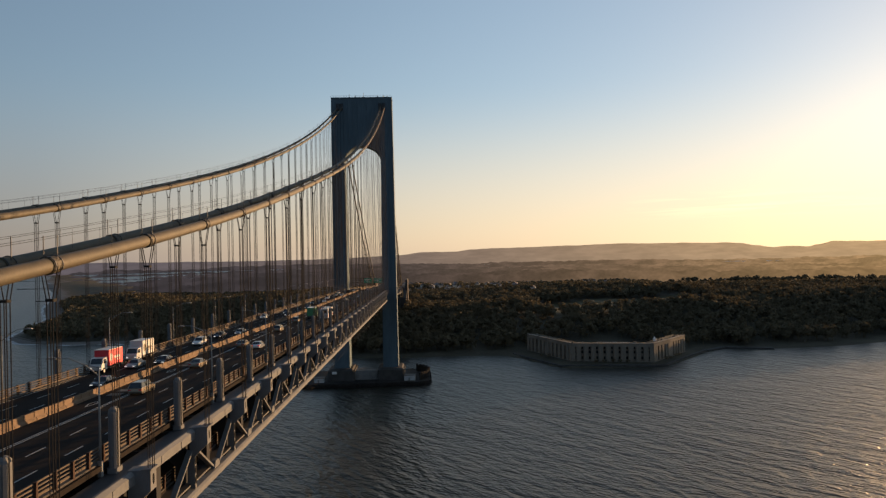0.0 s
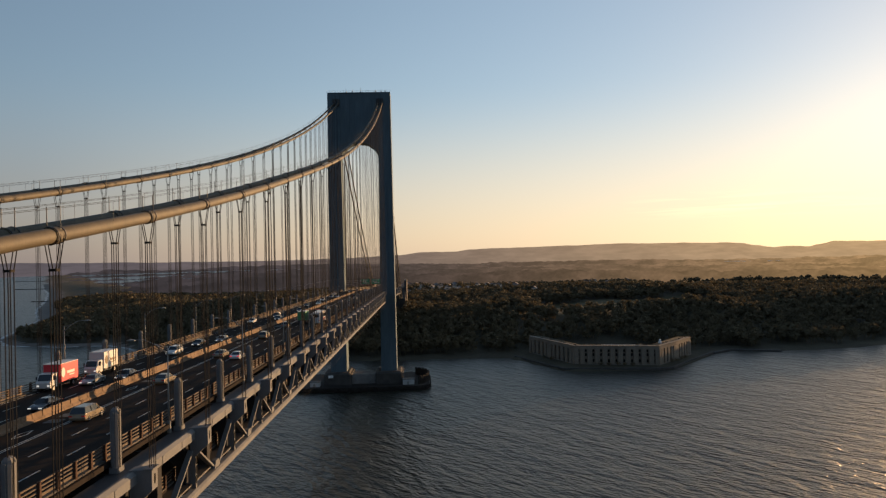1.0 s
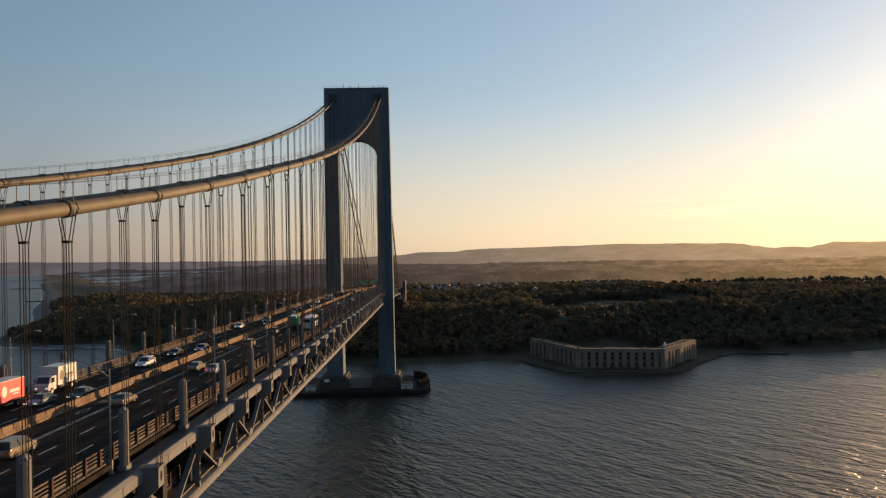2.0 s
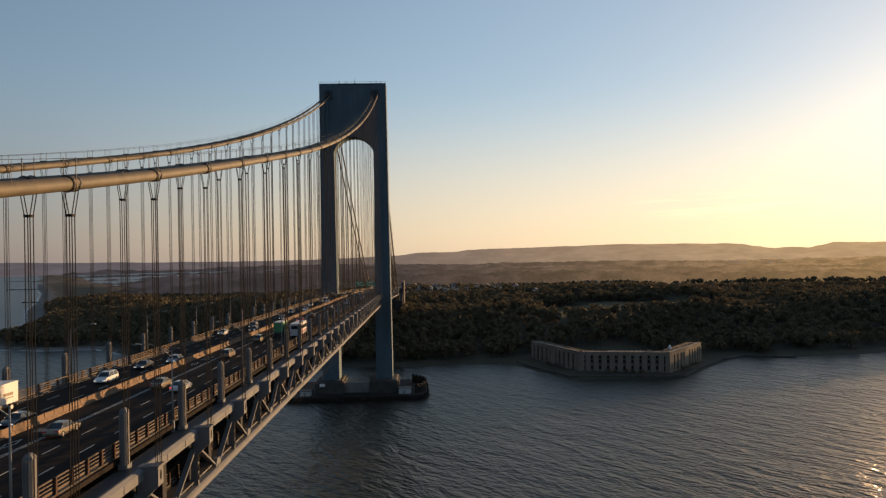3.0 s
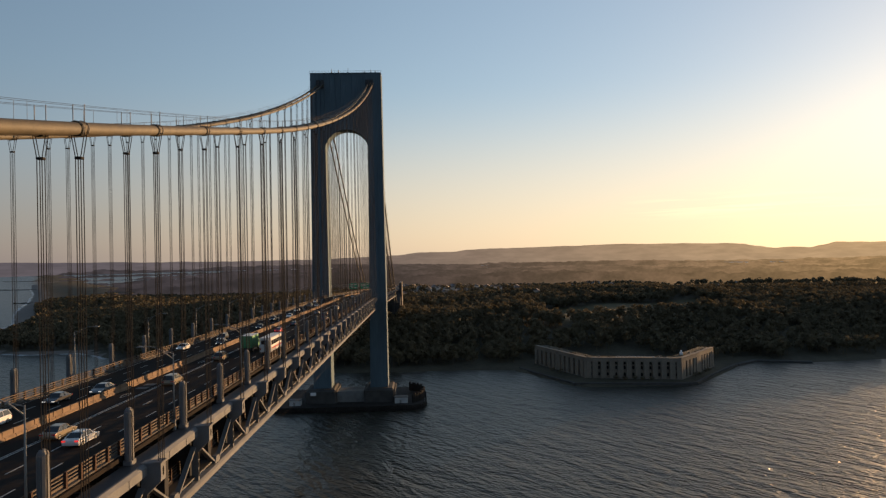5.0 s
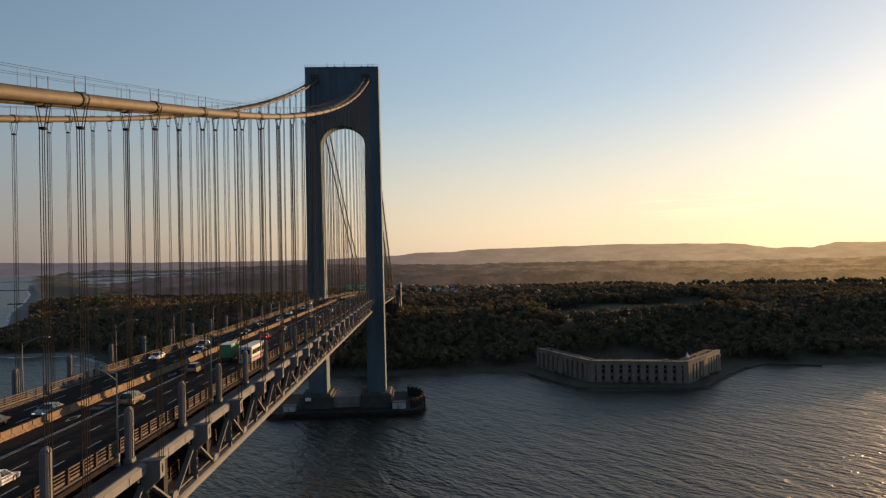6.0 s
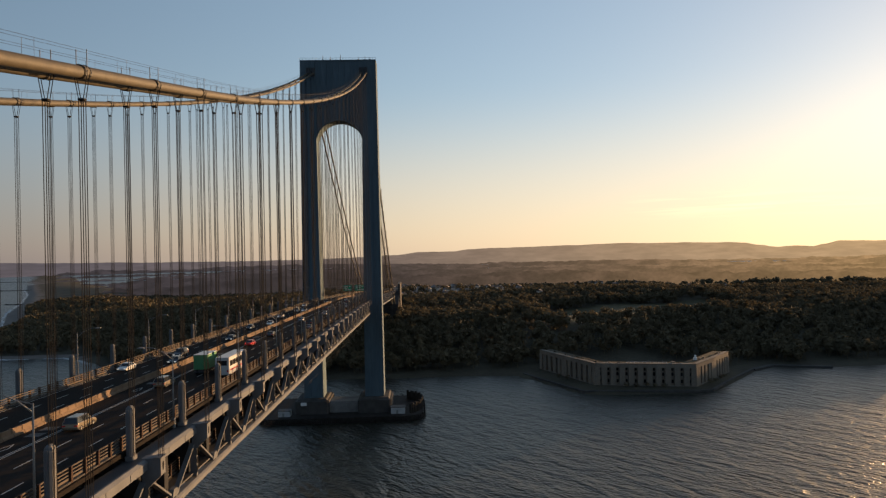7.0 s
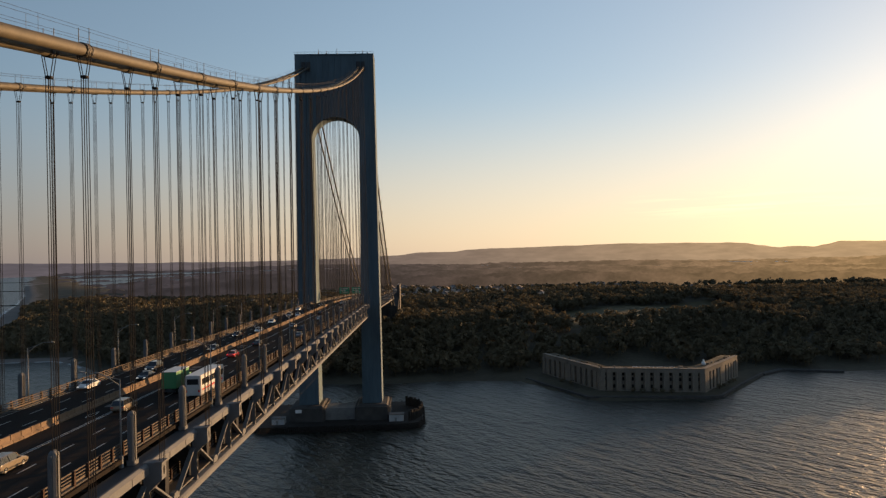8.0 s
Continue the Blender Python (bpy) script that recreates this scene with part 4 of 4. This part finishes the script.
# ---- anchorage, approach and sign gantry beyond the tower ----
def anchorage():
    a = thing("anchorage", "grey concrete cable anchorage under the approach road", "anchorage")
    part("block", Shape().extrude([(775, 8), (860, 8), (860, 50), (800, 50), (775, 36)], "x", -21, 21), CONCRETE, a)
    for s in (-1, 1):
        part("side_wall", Shape().box(s * 21 - 1.5, s * 21 + 1.5, 792, 838, 8, 59), CONCRETE, a)
    for x in (-12, 12):
        part("buttress", Shape().box(x - 2, x + 2, 772, 778, 8, 34), CONCRETE, a)


anchorage()
for y in (885, 925):
    v = thing("viaduct_pier", "concrete pier under the approach road", "pier", "viaduct piers")
    for x in (-9, 9):
        part("column", Shape().box(x - 1.4, x + 1.4, y - 1.4, y + 1.4, 5, zr(y) - 2.2, 0.3), CONCRETE, v)
    part("crossbeam", Shape().box(-13, 13, y - 1.5, y + 1.5, zr(y) - 2.2, zr(y) - 0.45), CONCRETE, v)


def gantry(y, spans, high):
    g = thing("sign_gantry", "steel gantry over the road carrying green road signs", "sign gantry", "sign gantries", at=Matrix.Translation((0, y, zr(y))))
    for x in (-15.2, 13.8):
        part("post", Shape().tube([(x, 0, -0.4), (x, 0, high + 1.2)], 0.25, 8), GALV, g)
    b = Shape()
    for z in (high - 0.3, high + 0.9):
        b.beam((-15.2, 0, z), (13.8, 0, z), 0.2, 0.2)
    for i in range(15):
        b.beam((-15.2 + i * 2, 0, high - 0.3), (-13.7 + i * 2, 0, high + 0.9), 0.1, 0.1)
    part("truss_beam", b, GALV, g)
    for x0, x1 in spans:
        p = part("sign_panel", Shape().box(x0, x1, -0.45, -0.35, high - 1.9, high + 1.9), SIGN_GREEN, g, "green road sign with pale unreadable lettering")
        for j, (u0, u1) in enumerate(((0.1, 0.85), (0.1, 0.6), (0.25, 0.9))):
            z = high + 1.1 - j * 1.05
            part("lettering_bar", Shape().box(x0 + (x1 - x0) * u0, x0 + (x1 - x0) * u1, -0.49, -0.455, z - 0.2, z + 0.2), SIGN_WHITE, p)


gantry(446, [(-3.2, 2.8), (4.2, 11.0)], 6.4)


# ---- fort on the point ----
def fort():
    f = thing("shore_fort", "old grey granite fort with gun openings and grassed roof", "fort")
    base, top, deep = 1.8, 17.0, 11.0
    corners = [(139, 536), (151, 505), (164.8, 470.5), (229.5, 457.5), (251, 479), (274, 503.5)]
    n = len(corners)
    inner = []
    for i, (x, y) in enumerate(corners):                # the court side of the casemates
        nx_, ny_ = 0.0, 0.0
        for j in (i - 1, i):
            if 0 <= j < n - 1:
                (xa, ya), (xb, yb) = corners[j], corners[j + 1]
                q = math.hypot(xb - xa, yb - ya)
                nx_, ny_ = nx_ - (yb - ya) / q, ny_ + (xb - xa) / q
        q = math.hypot(nx_, ny_)
        inner.append((x + nx_ / q * deep, y + ny_ / q * deep))
    # A black plate on the wall paints the shade within a gun opening.
    opening = Shape().extrude([(-0.65, -1.1), (0.65, -1.1), (0.65, 0.7), (0.4, 1.1), (-0.4, 1.1), (-0.65, 0.7)], "y", 1.5, 1.76).mesh("gun_opening", HOLE_SHADE)
    for i in range(n - 1):
        (xa, ya), (xb, yb) = corners[i], corners[i + 1]
        length = math.hypot(xb - xa, yb - ya)
        ang = math.degrees(math.atan2(yb - ya, xb - xa))
        m = pose(xa, ya, 0, 0, 0, ang)
        back = [m.inverted() @ Vector((*p, 0)) for p in (inner[i + 1], inner[i])]
        ring = [(0, 1.7), (length, 1.7), (back[0].x, back[0].y), (back[1].x, back[1].y)]
        w = part("wall", Shape().prism(ring, base, top - 0.6), STONE, f, at=m)
        part("roof", Shape().prism(ring, top - 0.6, top - 0.2), SOIL, w, "grassed earth roof")
        part("parapet", Shape().box(0.1, length - 0.1, 0.05, 2.7, top - 2.6, top), STONE, w)
        part("coping", Shape().box(0, length, -0.18, 2.8, top, top + 0.35), STONE, w)
        part("footing", Shape().box(0, length, -0.5, 2.6, base - 1.2, base + 0.8), STONE, w)
        bays = max(1, round(length / 6.1))
        step = length / bays
        pm = Shape().box(-step * 0.3, step * 0.3, 0.1, 2.6, base + 0.8, top - 2.6).mesh("pier", STONE)
        for b in range(bays + 1):
            if 0 < b < bays:
                part("pier", pm, STONE, w, at=Matrix.Translation((b * step, 0, 0)))
            if b < bays:
                for z in (base + 3.4, base + 8.2, base + 11.6):
                    part("gun_opening", opening, HOLE_SHADE, w, "flat black plate for the shade in a gun opening", at=Matrix.Translation(((b + 0.5) * step, 0, z)))
        for x in (1.5, length - 1.5):
            part("pier", Shape().box(x - 1.7, x + 1.7, -0.2, 2.6, base, top - 2.6), STONE, w)
        rng = random.Random(int(xa * 7 + ya))
        for _ in range(int(length / 7)):                # broken masonry and tufts on the wall head
            u, v0 = rng.uniform(2, length - 3), rng.uniform(2.2, 6)
            part("masonry_block", Shape().box(u, u + rng.uniform(0.8, 2.8), v0, v0 + rng.uniform(0.6, 2.0), top - 0.2, top + rng.uniform(0.1, 0.9), 0.15), SOIL if rng.random() < 0.5 else STONE, w)
    part("court", Shape().prism(inner, 1.0, 3.0), SOIL, f)
    rail = thing("roof_rail", "pale metal rail along the roof of a fort", "railing")
    (xa, ya), (xb, yb) = (186, 468.5), (212, 463.5)
    part("rail", Shape().beam((xa, ya, 18.0), (xb, yb, 18.0), 0.12, 0.12), SIGN_WHITE, rail)
    post = Shape().box(-0.06, 0.06, -0.06, 0.06, 16.8, 18.0).mesh("post", SIGN_WHITE)
    for k in range(11):
        part("post", post, SIGN_WHITE, rail, at=Matrix.Translation((xa + (xb - xa) * k / 10, ya + (yb - ya) * k / 10, 0)))
    rng = np.random.RandomState(3)
    for k, (x, y) in enumerate(((184, 463), (190, 461.5), (197, 460), (202, 459), (208, 457.8), (243, 466), (249, 471.5), (256, 479), (262, 485), (150, 490), (146, 500))):
        n_, tall = 70, 2.2 + 1.6 * rng.rand()
        d = rng.normal(0, 1, (n_, 3))
        d /= np.linalg.norm(d, axis=1)[:, None]
        c = d * np.array([2.3, 1.7, tall * 0.5]) * rng.uniform(0.5, 1, (n_, 1)) + np.array([0, 0, tall * 0.55])
        sprays = Shape()
        for i in range(n_):
            u = np.cross(d[i], rng.normal(0, 1, 3))
            u /= np.linalg.norm(u)
            w = np.cross(d[i], u)
            e = rng.uniform(0.3, 0.6)
            sprays.add([c[i] - u * e, c[i] + w * e * 0.7, c[i] + u * e, c[i] - w * e * 0.8], [(0, 1, 2, 3)])
        ground = float(land_height(np.array([x * 1.0]), np.array([y * 1.0]))[0][0])
        bush = thing("bush", "low dark green bush at the foot of a wall", "bush", "bushes by the fort", at=Matrix.Translation((x, y, ground)))
        part("stem", Shape().tube([(0, 0, -0.3), (0, 0, tall * 0.6)], [0.12, 0.04], 5), TIMBER, bush)
        part("leaves", sprays, LEAVES, bush)
    b = thing("harbour_light", "small white harbour light with a domed lantern on a fort wall", "lighthouse", at=Matrix.Translation((236.8, 475.5, 16.75)) @ Matrix.Scale(0.72, 4))
    part("house", Shape().box(-1.5, 1.5, -1.5, 1.5, 0, 2.4, 0.5), SIGN_WHITE, b)
    part("lantern", Shape().prism([(0.95 * math.cos(k * math.pi / 4), 0.95 * math.sin(k * math.pi / 4)) for k in range(8)], 2.4, 4.0), SIGN_WHITE, b)
    part("dome", Shape().prism([(1.1 * math.cos(k * math.pi / 4), 1.1 * math.sin(k * math.pi / 4)) for k in range(8)], 4.0, 5.0, 0.15), SIGN_WHITE, b)
    q = Shape()
    edge = [(124, 523), (133, 500), (153, 457), (228, 448), (237, 450), (263, 479), (299, 516)]
    for (xa, ya), (xb, yb) in zip(edge, edge[1:]):
        q.beam((xa, ya, 0.4), (xb, yb, 0.4), 1.6, 3.2)
    solid("seawall", q, CONCRETE, "weathered stone seawall round the fort", "seawall", kind="structure")
    q = Shape()
    for (xa, ya), (xb, yb) in zip([(299, 516), (322, 531)], [(322, 531), (362, 518)]):
        q.beam((xa, ya, 0.3), (xb, yb, 0.3), 4.0, 2.4)
    solid("breakwater", q, CONCRETE, "low dark stone breakwater on the shore", "breakwater")


fort()


# ---- houses and lights inland ----
def houses():
    rng = random.Random(5)
    made = []
    for i in range(151):
        x, y = (rng.uniform(-30, 260), rng.uniform(1050, 1420)) if i < 95 else (rng.uniform(-420, 700), rng.uniform(1080, 1440))
        if i == 150:
            x, y = 220, 965
        h = float(land_height(np.array([x]), np.array([y]))[0][0])
        w, d, e = rng.uniform(3, 5.5), rng.uniform(3, 5), rng.uniform(7, 11)
        a = thing("house", "small pale suburban house among trees", "house", "houses inland", at=pose(x, y, h, 0, 0, rng.uniform(-25, 25)))
        part("wall", Shape().box(-w, w, -d, d, -1, e), HOUSE, a)
        part("roof", Shape().extrude([(-w - 0.6, e), (w + 0.6, e), (0, e + 2.6)], "y", -d - 0.6, d + 0.6), ROOF, a)


houses()


# ---- vehicles ----
def wheel(parent, x, y, r, width):
    s = 1 if x > 0 else -1
    t = Shape().tube([(x - s * width / 2, y, r), (x + s * width / 2, y, r)], r, 14)
    w = part("wheel", t, TYRE, parent)
    part("rim", Shape().tube([(x + s * (width / 2 - 0.02), y, r), (x + s * (width / 2 + 0.015), y, r)], r * 0.6, 10), CHROME, w)


def car(x, y, paint, colour, away, kind="sedan", braking=False):
    """A car; away: driving along +y, else towards -y."""
    L, W = (4.7, 1.82) if kind == "sedan" else (4.75, 1.92)
    c = thing("car", f"{colour} {kind} driving on the bridge roadway", "car", "cars on the bridge", at=Matrix.Translation((x, y, zr(y))) @ pose(0, 0, 0, TILT_X) @ pose(0, 0, 0, 0, 0, 0 if away else 180))
    h, roof = (0.92, 1.45) if kind == "sedan" else (1.05, 1.72)
    prof = [(-L / 2 + 0.04, 0.3), (-L / 2, 0.55), (-L / 2 + 0.06, h - 0.1), (-L / 2 + 0.25, h), (-L / 2 + 0.7, h + 0.03), (0, h + 0.01), (L / 2 - 1.4, h - 0.02), (L / 2 - 0.7, h - 0.1), (L / 2 - 0.25, h - 0.24), (L / 2 - 0.04, h - 0.4), (L / 2, 0.45), (L / 2 - 0.06, 0.28), (L / 2 - 0.3, 0.2), (-L / 2 + 0.3, 0.2)]
    body = Shape()
    n = len(prof)
    rows = ((-1, 0.95, 0.9, 0.97), (-0.97, 0.98, 0.96, 1.0), (-0.86, 1.0, 1.0, 1.0), (0.86, 1.0, 1.0, 1.0), (0.97, 0.98, 0.96, 1.0), (1, 0.95, 0.9, 0.97))
    for u, along, up, nose in rows:                      # sides drawn in towards the sills, ends rounded in plan
        body.v += [(u * W / 2, p * (along if abs(p) > L / 2 - 0.5 else nose), 0.2 + (q - 0.2) * up) for p, q in prof]
    for k in range(len(rows) - 1):
        body.f += [(k * n + i, k * n + (i + 1) % n, (k + 1) * n + (i + 1) % n, (k + 1) * n + i) for i in range(n)]
    body.f += [tuple(range(n)), tuple(range((len(rows) - 1) * n, len(rows) * n))]
    part("body", body, paint, c, f"{colour} painted body")
    if kind == "sedan":
        g0, g1, r0, r1 = -L / 2 + 0.55, L / 2 - 1.35, -0.95, 0.45
    else:
        g0, g1, r0, r1 = -L / 2 + 0.1, L / 2 - 1.3, -L / 2 + 0.45, 0.5
    a, b = W / 2 - 0.06, W / 2 - 0.26
    cab = Shape().add([(-a, g0, h - 0.03), (a, g0, h - 0.03), (a, g1, h - 0.03), (-a, g1, h - 0.03), (-b, r0, roof - 0.05), (b, r0, roof - 0.05), (b, r1, roof - 0.05), (-b, r1, roof - 0.05)], [(0, 1, 5, 4), (1, 2, 6, 5), (2, 3, 7, 6), (3, 0, 4, 7), (4, 5, 6, 7), (0, 3, 2, 1)])
    part("cabin_glass", cab, GLASS, c, "dark window glass")
    part("roof", Shape().add([(-b - 0.02, r0 - 0.05, roof - 0.07), (b + 0.02, r0 - 0.05, roof - 0.07), (b + 0.02, r1 + 0.05, roof - 0.07), (-b - 0.02, r1 + 0.05, roof - 0.07), (-b + 0.12, r0 + 0.1, roof), (b - 0.12, r0 + 0.1, roof), (b - 0.12, r1 - 0.1, roof), (-b + 0.12, r1 - 0.1, roof)], [(0, 1, 5, 4), (1, 2, 6, 5), (2, 3, 7, 6), (3, 0, 4, 7), (4, 5, 6, 7), (0, 3, 2, 1)]), paint, c)
    for s in (-1, 1):
        pl = Shape()
        for ya, yb in ((g0, r0), ((g0 + g1) / 2 - 0.1, (r0 + r1) / 2 - 0.1), (g1, r1)):
            pl.beam((s * (a + 0.005), ya, h - 0.02), (s * (b + 0.005), yb, roof - 0.06), 0.07, 0.08)
        part("pillar", pl, paint, c)
        for yy in (-L / 2 + 0.9, L / 2 - 0.95):
            wheel(c, s * (W / 2 - 0.1), yy, 0.33, 0.22)
        part("headlight", Shape().box(s * W / 2 * 0.72 - 0.2, s * W / 2 * 0.72 + 0.2, L / 2 - 0.06, L / 2 + 0.02, 0.5, 0.62), HEADLIGHT if not away else CHROME, c)
        part("taillight", Shape().box(s * W / 2 * 0.76 - 0.2, s * W / 2 * 0.76 + 0.2, -L / 2 - 0.02, -L / 2 + 0.06, 0.68, 0.84), TAILLIGHT if braking else CAR_RED, c)
        part("mirror", Shape().box(s * (W / 2 + 0.08) - 0.09, s * (W / 2 + 0.08) + 0.09, g1 - 0.35, g1 - 0.2, h, h + 0.14), paint, c)


def truck(x, y, away, box_paint, cab_paint, label, length=7.2, mark=None):
    t = thing("box_truck", label, "truck", "trucks on the bridge", at=Matrix.Translation((x, y, zr(y))) @ pose(0, 0, 0, TILT_X) @ pose(0, 0, 0, 0, 0, 0 if away else 180))
    W, r0 = 1.22, -length / 2
    r1 = r0 + length - 2.1
    box = part("cargo_box", Shape().box(-W, W, r0, r1, 1.05, 3.7, 0.06), box_paint, t)
    part("roof", Shape().box(-W - 0.02, W + 0.02, r0 - 0.02, r1 + 0.02, 3.7, 3.78), TRUCK_WHITE, box)
    part("frame", Shape().box(-0.45, 0.45, r0 + 0.1, r1 + 1.9, 0.55, 0.95), DARK, t)
    part("bumper", Shape().box(-1.1, 1.1, r0 - 0.05, r0 + 0.08, 0.5, 0.72), DARK, t)
    part("rear_door", Shape().box(-W + 0.12, W - 0.12, r0 - 0.03, r0, 1.15, 3.6), SHED if box_paint is TRUCK_WHITE else box_paint, box)
    cab = Shape().extrude([(r1 + 0.1, 0.6), (r1 + 2.1, 0.6), (r1 + 2.15, 1.35), (r1 + 1.95, 1.6), (r1 + 1.45, 2.55), (r1 + 0.1, 2.6)], "x", -1.02, 1.02)
    cb = part("cab", cab, cab_paint, t)
    part("windscreen", Shape().add([(-0.9, r1 + 1.97, 1.64), (0.9, r1 + 1.97, 1.64), (0.85, r1 + 1.5, 2.5), (-0.85, r1 + 1.5, 2.5)], [(0, 1, 2, 3)]), GLASS, cb)
    for s in (-1, 1):
        part("side_window", Shape().box(s * 1.03 - 0.015, s * 1.03 + 0.015, r1 + 0.6, r1 + 1.4, 1.65, 2.35), GLASS, cb)
        part("headlight", Shape().box(s * 0.75 - 0.15, s * 0.75 + 0.15, r1 + 2.1, r1 + 2.17, 0.85, 1.05), HEADLIGHT if not away else CHROME, cb)
        part("mirror", Shape().box(s * 1.25 - 0.1, s * 1.25 + 0.1, r1 + 1.5, r1 + 1.6, 1.7, 2.2), DARK, cb)
        for yy in (r0 + 1.2, r1 + 1.3):
            wheel(t, s * 0.95, yy, 0.46, 0.3)
        if mark:
            for (u0, u1, z0, z1) in ((0.22, 0.62, 2.1, 2.5), (0.22, 0.5, 1.75, 1.9)):
                part("lettering_bar", Shape().box(s * (W + 0.012) - 0.012, s * (W + 0.012) + 0.012, r0 + u0 * (length - 2.1), r0 + u1 * (length - 2.1), z0, z1), mark, box)
            part("emblem", Shape().prism([(0.5 * math.cos(k * math.pi / 5), 0.75 * math.sin(k * math.pi / 5)) for k in range(10)], 0, 0.024).mesh("emblem", mark), mark, box, at=Matrix.Translation((s * (W + 0.001), r1 - 0.9, 2.4)) @ pose(0, 0, 0, 90, 0, 90 * s))
    return t


def bus(x, y):
    b = thing("coach", "white coach with dark windows driving on the bridge", "bus", at=Matrix.Translation((x, y, zr(y))) @ pose(0, 0, 0, TILT_X))
    body = part("body", Shape().box(-1.27, 1.27, -6, 6, 0.4, 3.4, 0.15), TRUCK_WHITE, b)
    part("roof", Shape().box(-1.2, 1.2, -5.9, 5.9, 3.4, 3.52, 0.2), TRUCK_WHITE, b)
    for s in (-1, 1):
        for k in range(6):
            part("window", Shape().box(s * 1.28 - 0.012, s * 1.28 + 0.012, -5.4 + k * 1.85, -3.75 + k * 1.85, 1.9, 2.9), GLASS, body)
        part("stripe", Shape().box(s * 1.283 - 0.012, s * 1.283 + 0.012, -5.2, 5.2, 1.05, 1.35), TRUCK_RED, body)
        part("taillight", Shape().box(s * 1.0 - 0.12, s * 1.0 + 0.12, -6.03, -5.98, 0.9, 1.3), CAR_RED, body)
        for yy in (-3.6, 3.9):
            wheel(b, s * 1.05, yy, 0.5, 0.3)
    part("rear_window", Shape().box(-0.9, 0.9, -6.02, -5.99, 2.1, 3.0), GLASS, body)


truck(-12.5, 54, False, TRUCK_RED, TRUCK_WHITE, "red box truck with a white cab driving on the bridge", mark=TRUCK_WHITE)
truck(-12.4, 67, False, TRUCK_WHITE, TRUCK_WHITE, "white box truck with orange markings driving on the bridge", mark=CAR_TAN)
truck(5.2, 159, True, TRUCK_GREEN, TRUCK_GREEN, "green box truck with a pale roof driving on the bridge", 8.0)
bus(10.1, 158)
for x, y, paint, colour, away, kind, braking in (
        (-8.8, 57, CAR_GREY, "grey", False, "sedan", False), (-5.4, 61, CAR_DARK, "black", False, "sedan", False), (-5.6, 39, CAR_DARK, "black", False, "sedan", False),
        (2.7, 33, CAR_TAN, "beige", True, "hatchback", False), (2.6, 56, CAR_TAN, "tan", True, "sedan", False), (-8.8, 90, CAR_WHITE, "white", False, "hatchback", False),
        (6.7, 81, CAR_WHITE, "white", True, "sedan", True), (2.6, 84, CAR_TAN, "tan", True, "sedan", False), (-8.6, 104, CAR_DARK, "black", False, "sedan", False), (-5.5, 111, CAR_GREY, "silver grey", False, "sedan", False),
        (3.1, 117, CAR_TAN, "tan", True, "hatchback", False), (2.6, 145, CAR_TAN, "tan", True, "hatchback", False), (-12.2, 164, CAR_WHITE, "white", False, "sedan", False),
        (-5.6, 172, CAR_DARK, "black", False, "sedan", False), (-8.6, 183, CAR_DARK, "black", False, "hatchback", False), (-6.0, 213, CAR_DARK, "black", False, "sedan", False),
        (2.7, 200, CAR_RED, "red", True, "sedan", True), (3.1, 221, CAR_DARK, "black", True, "sedan", False), (-9.2, 245, CAR_DARK, "black", False, "sedan", False),
        (-5.8, 258, CAR_WHITE, "white", False, "sedan", False), (8.0, 257, CAR_DARK, "black", True, "hatchback", False), (-9.0, 290, CAR_WHITE, "white", False, "sedan", False),
        (-5.5, 322, CAR_WHITE, "white", False, "sedan", False), (10.4, 240, CAR_GREY, "grey", True, "sedan", False), (6.9, 300, CAR_WHITE, "white", True, "sedan", False),
        (2.8, 270, CAR_GREY, "grey", True, "sedan", False),
        (3.0, 330, CAR_DARK, "black", True, "sedan", False), (-9.0, 322, CAR_GREY, "grey", False, "hatchback", False), (10.6, 345, CAR_WHITE, "white", True, "hatchback", False), (-12.3, 360, CAR_WHITE, "white", False, "sedan", False),
        (6.9, 385, CAR_TAN, "beige", True, "sedan", False), (-5.9, 392, CAR_DARK, "black", False, "sedan", False), (3.0, 405, CAR_WHITE, "white", True, "hatchback", False)):
    car(x, y, paint, colour, away, kind, braking)
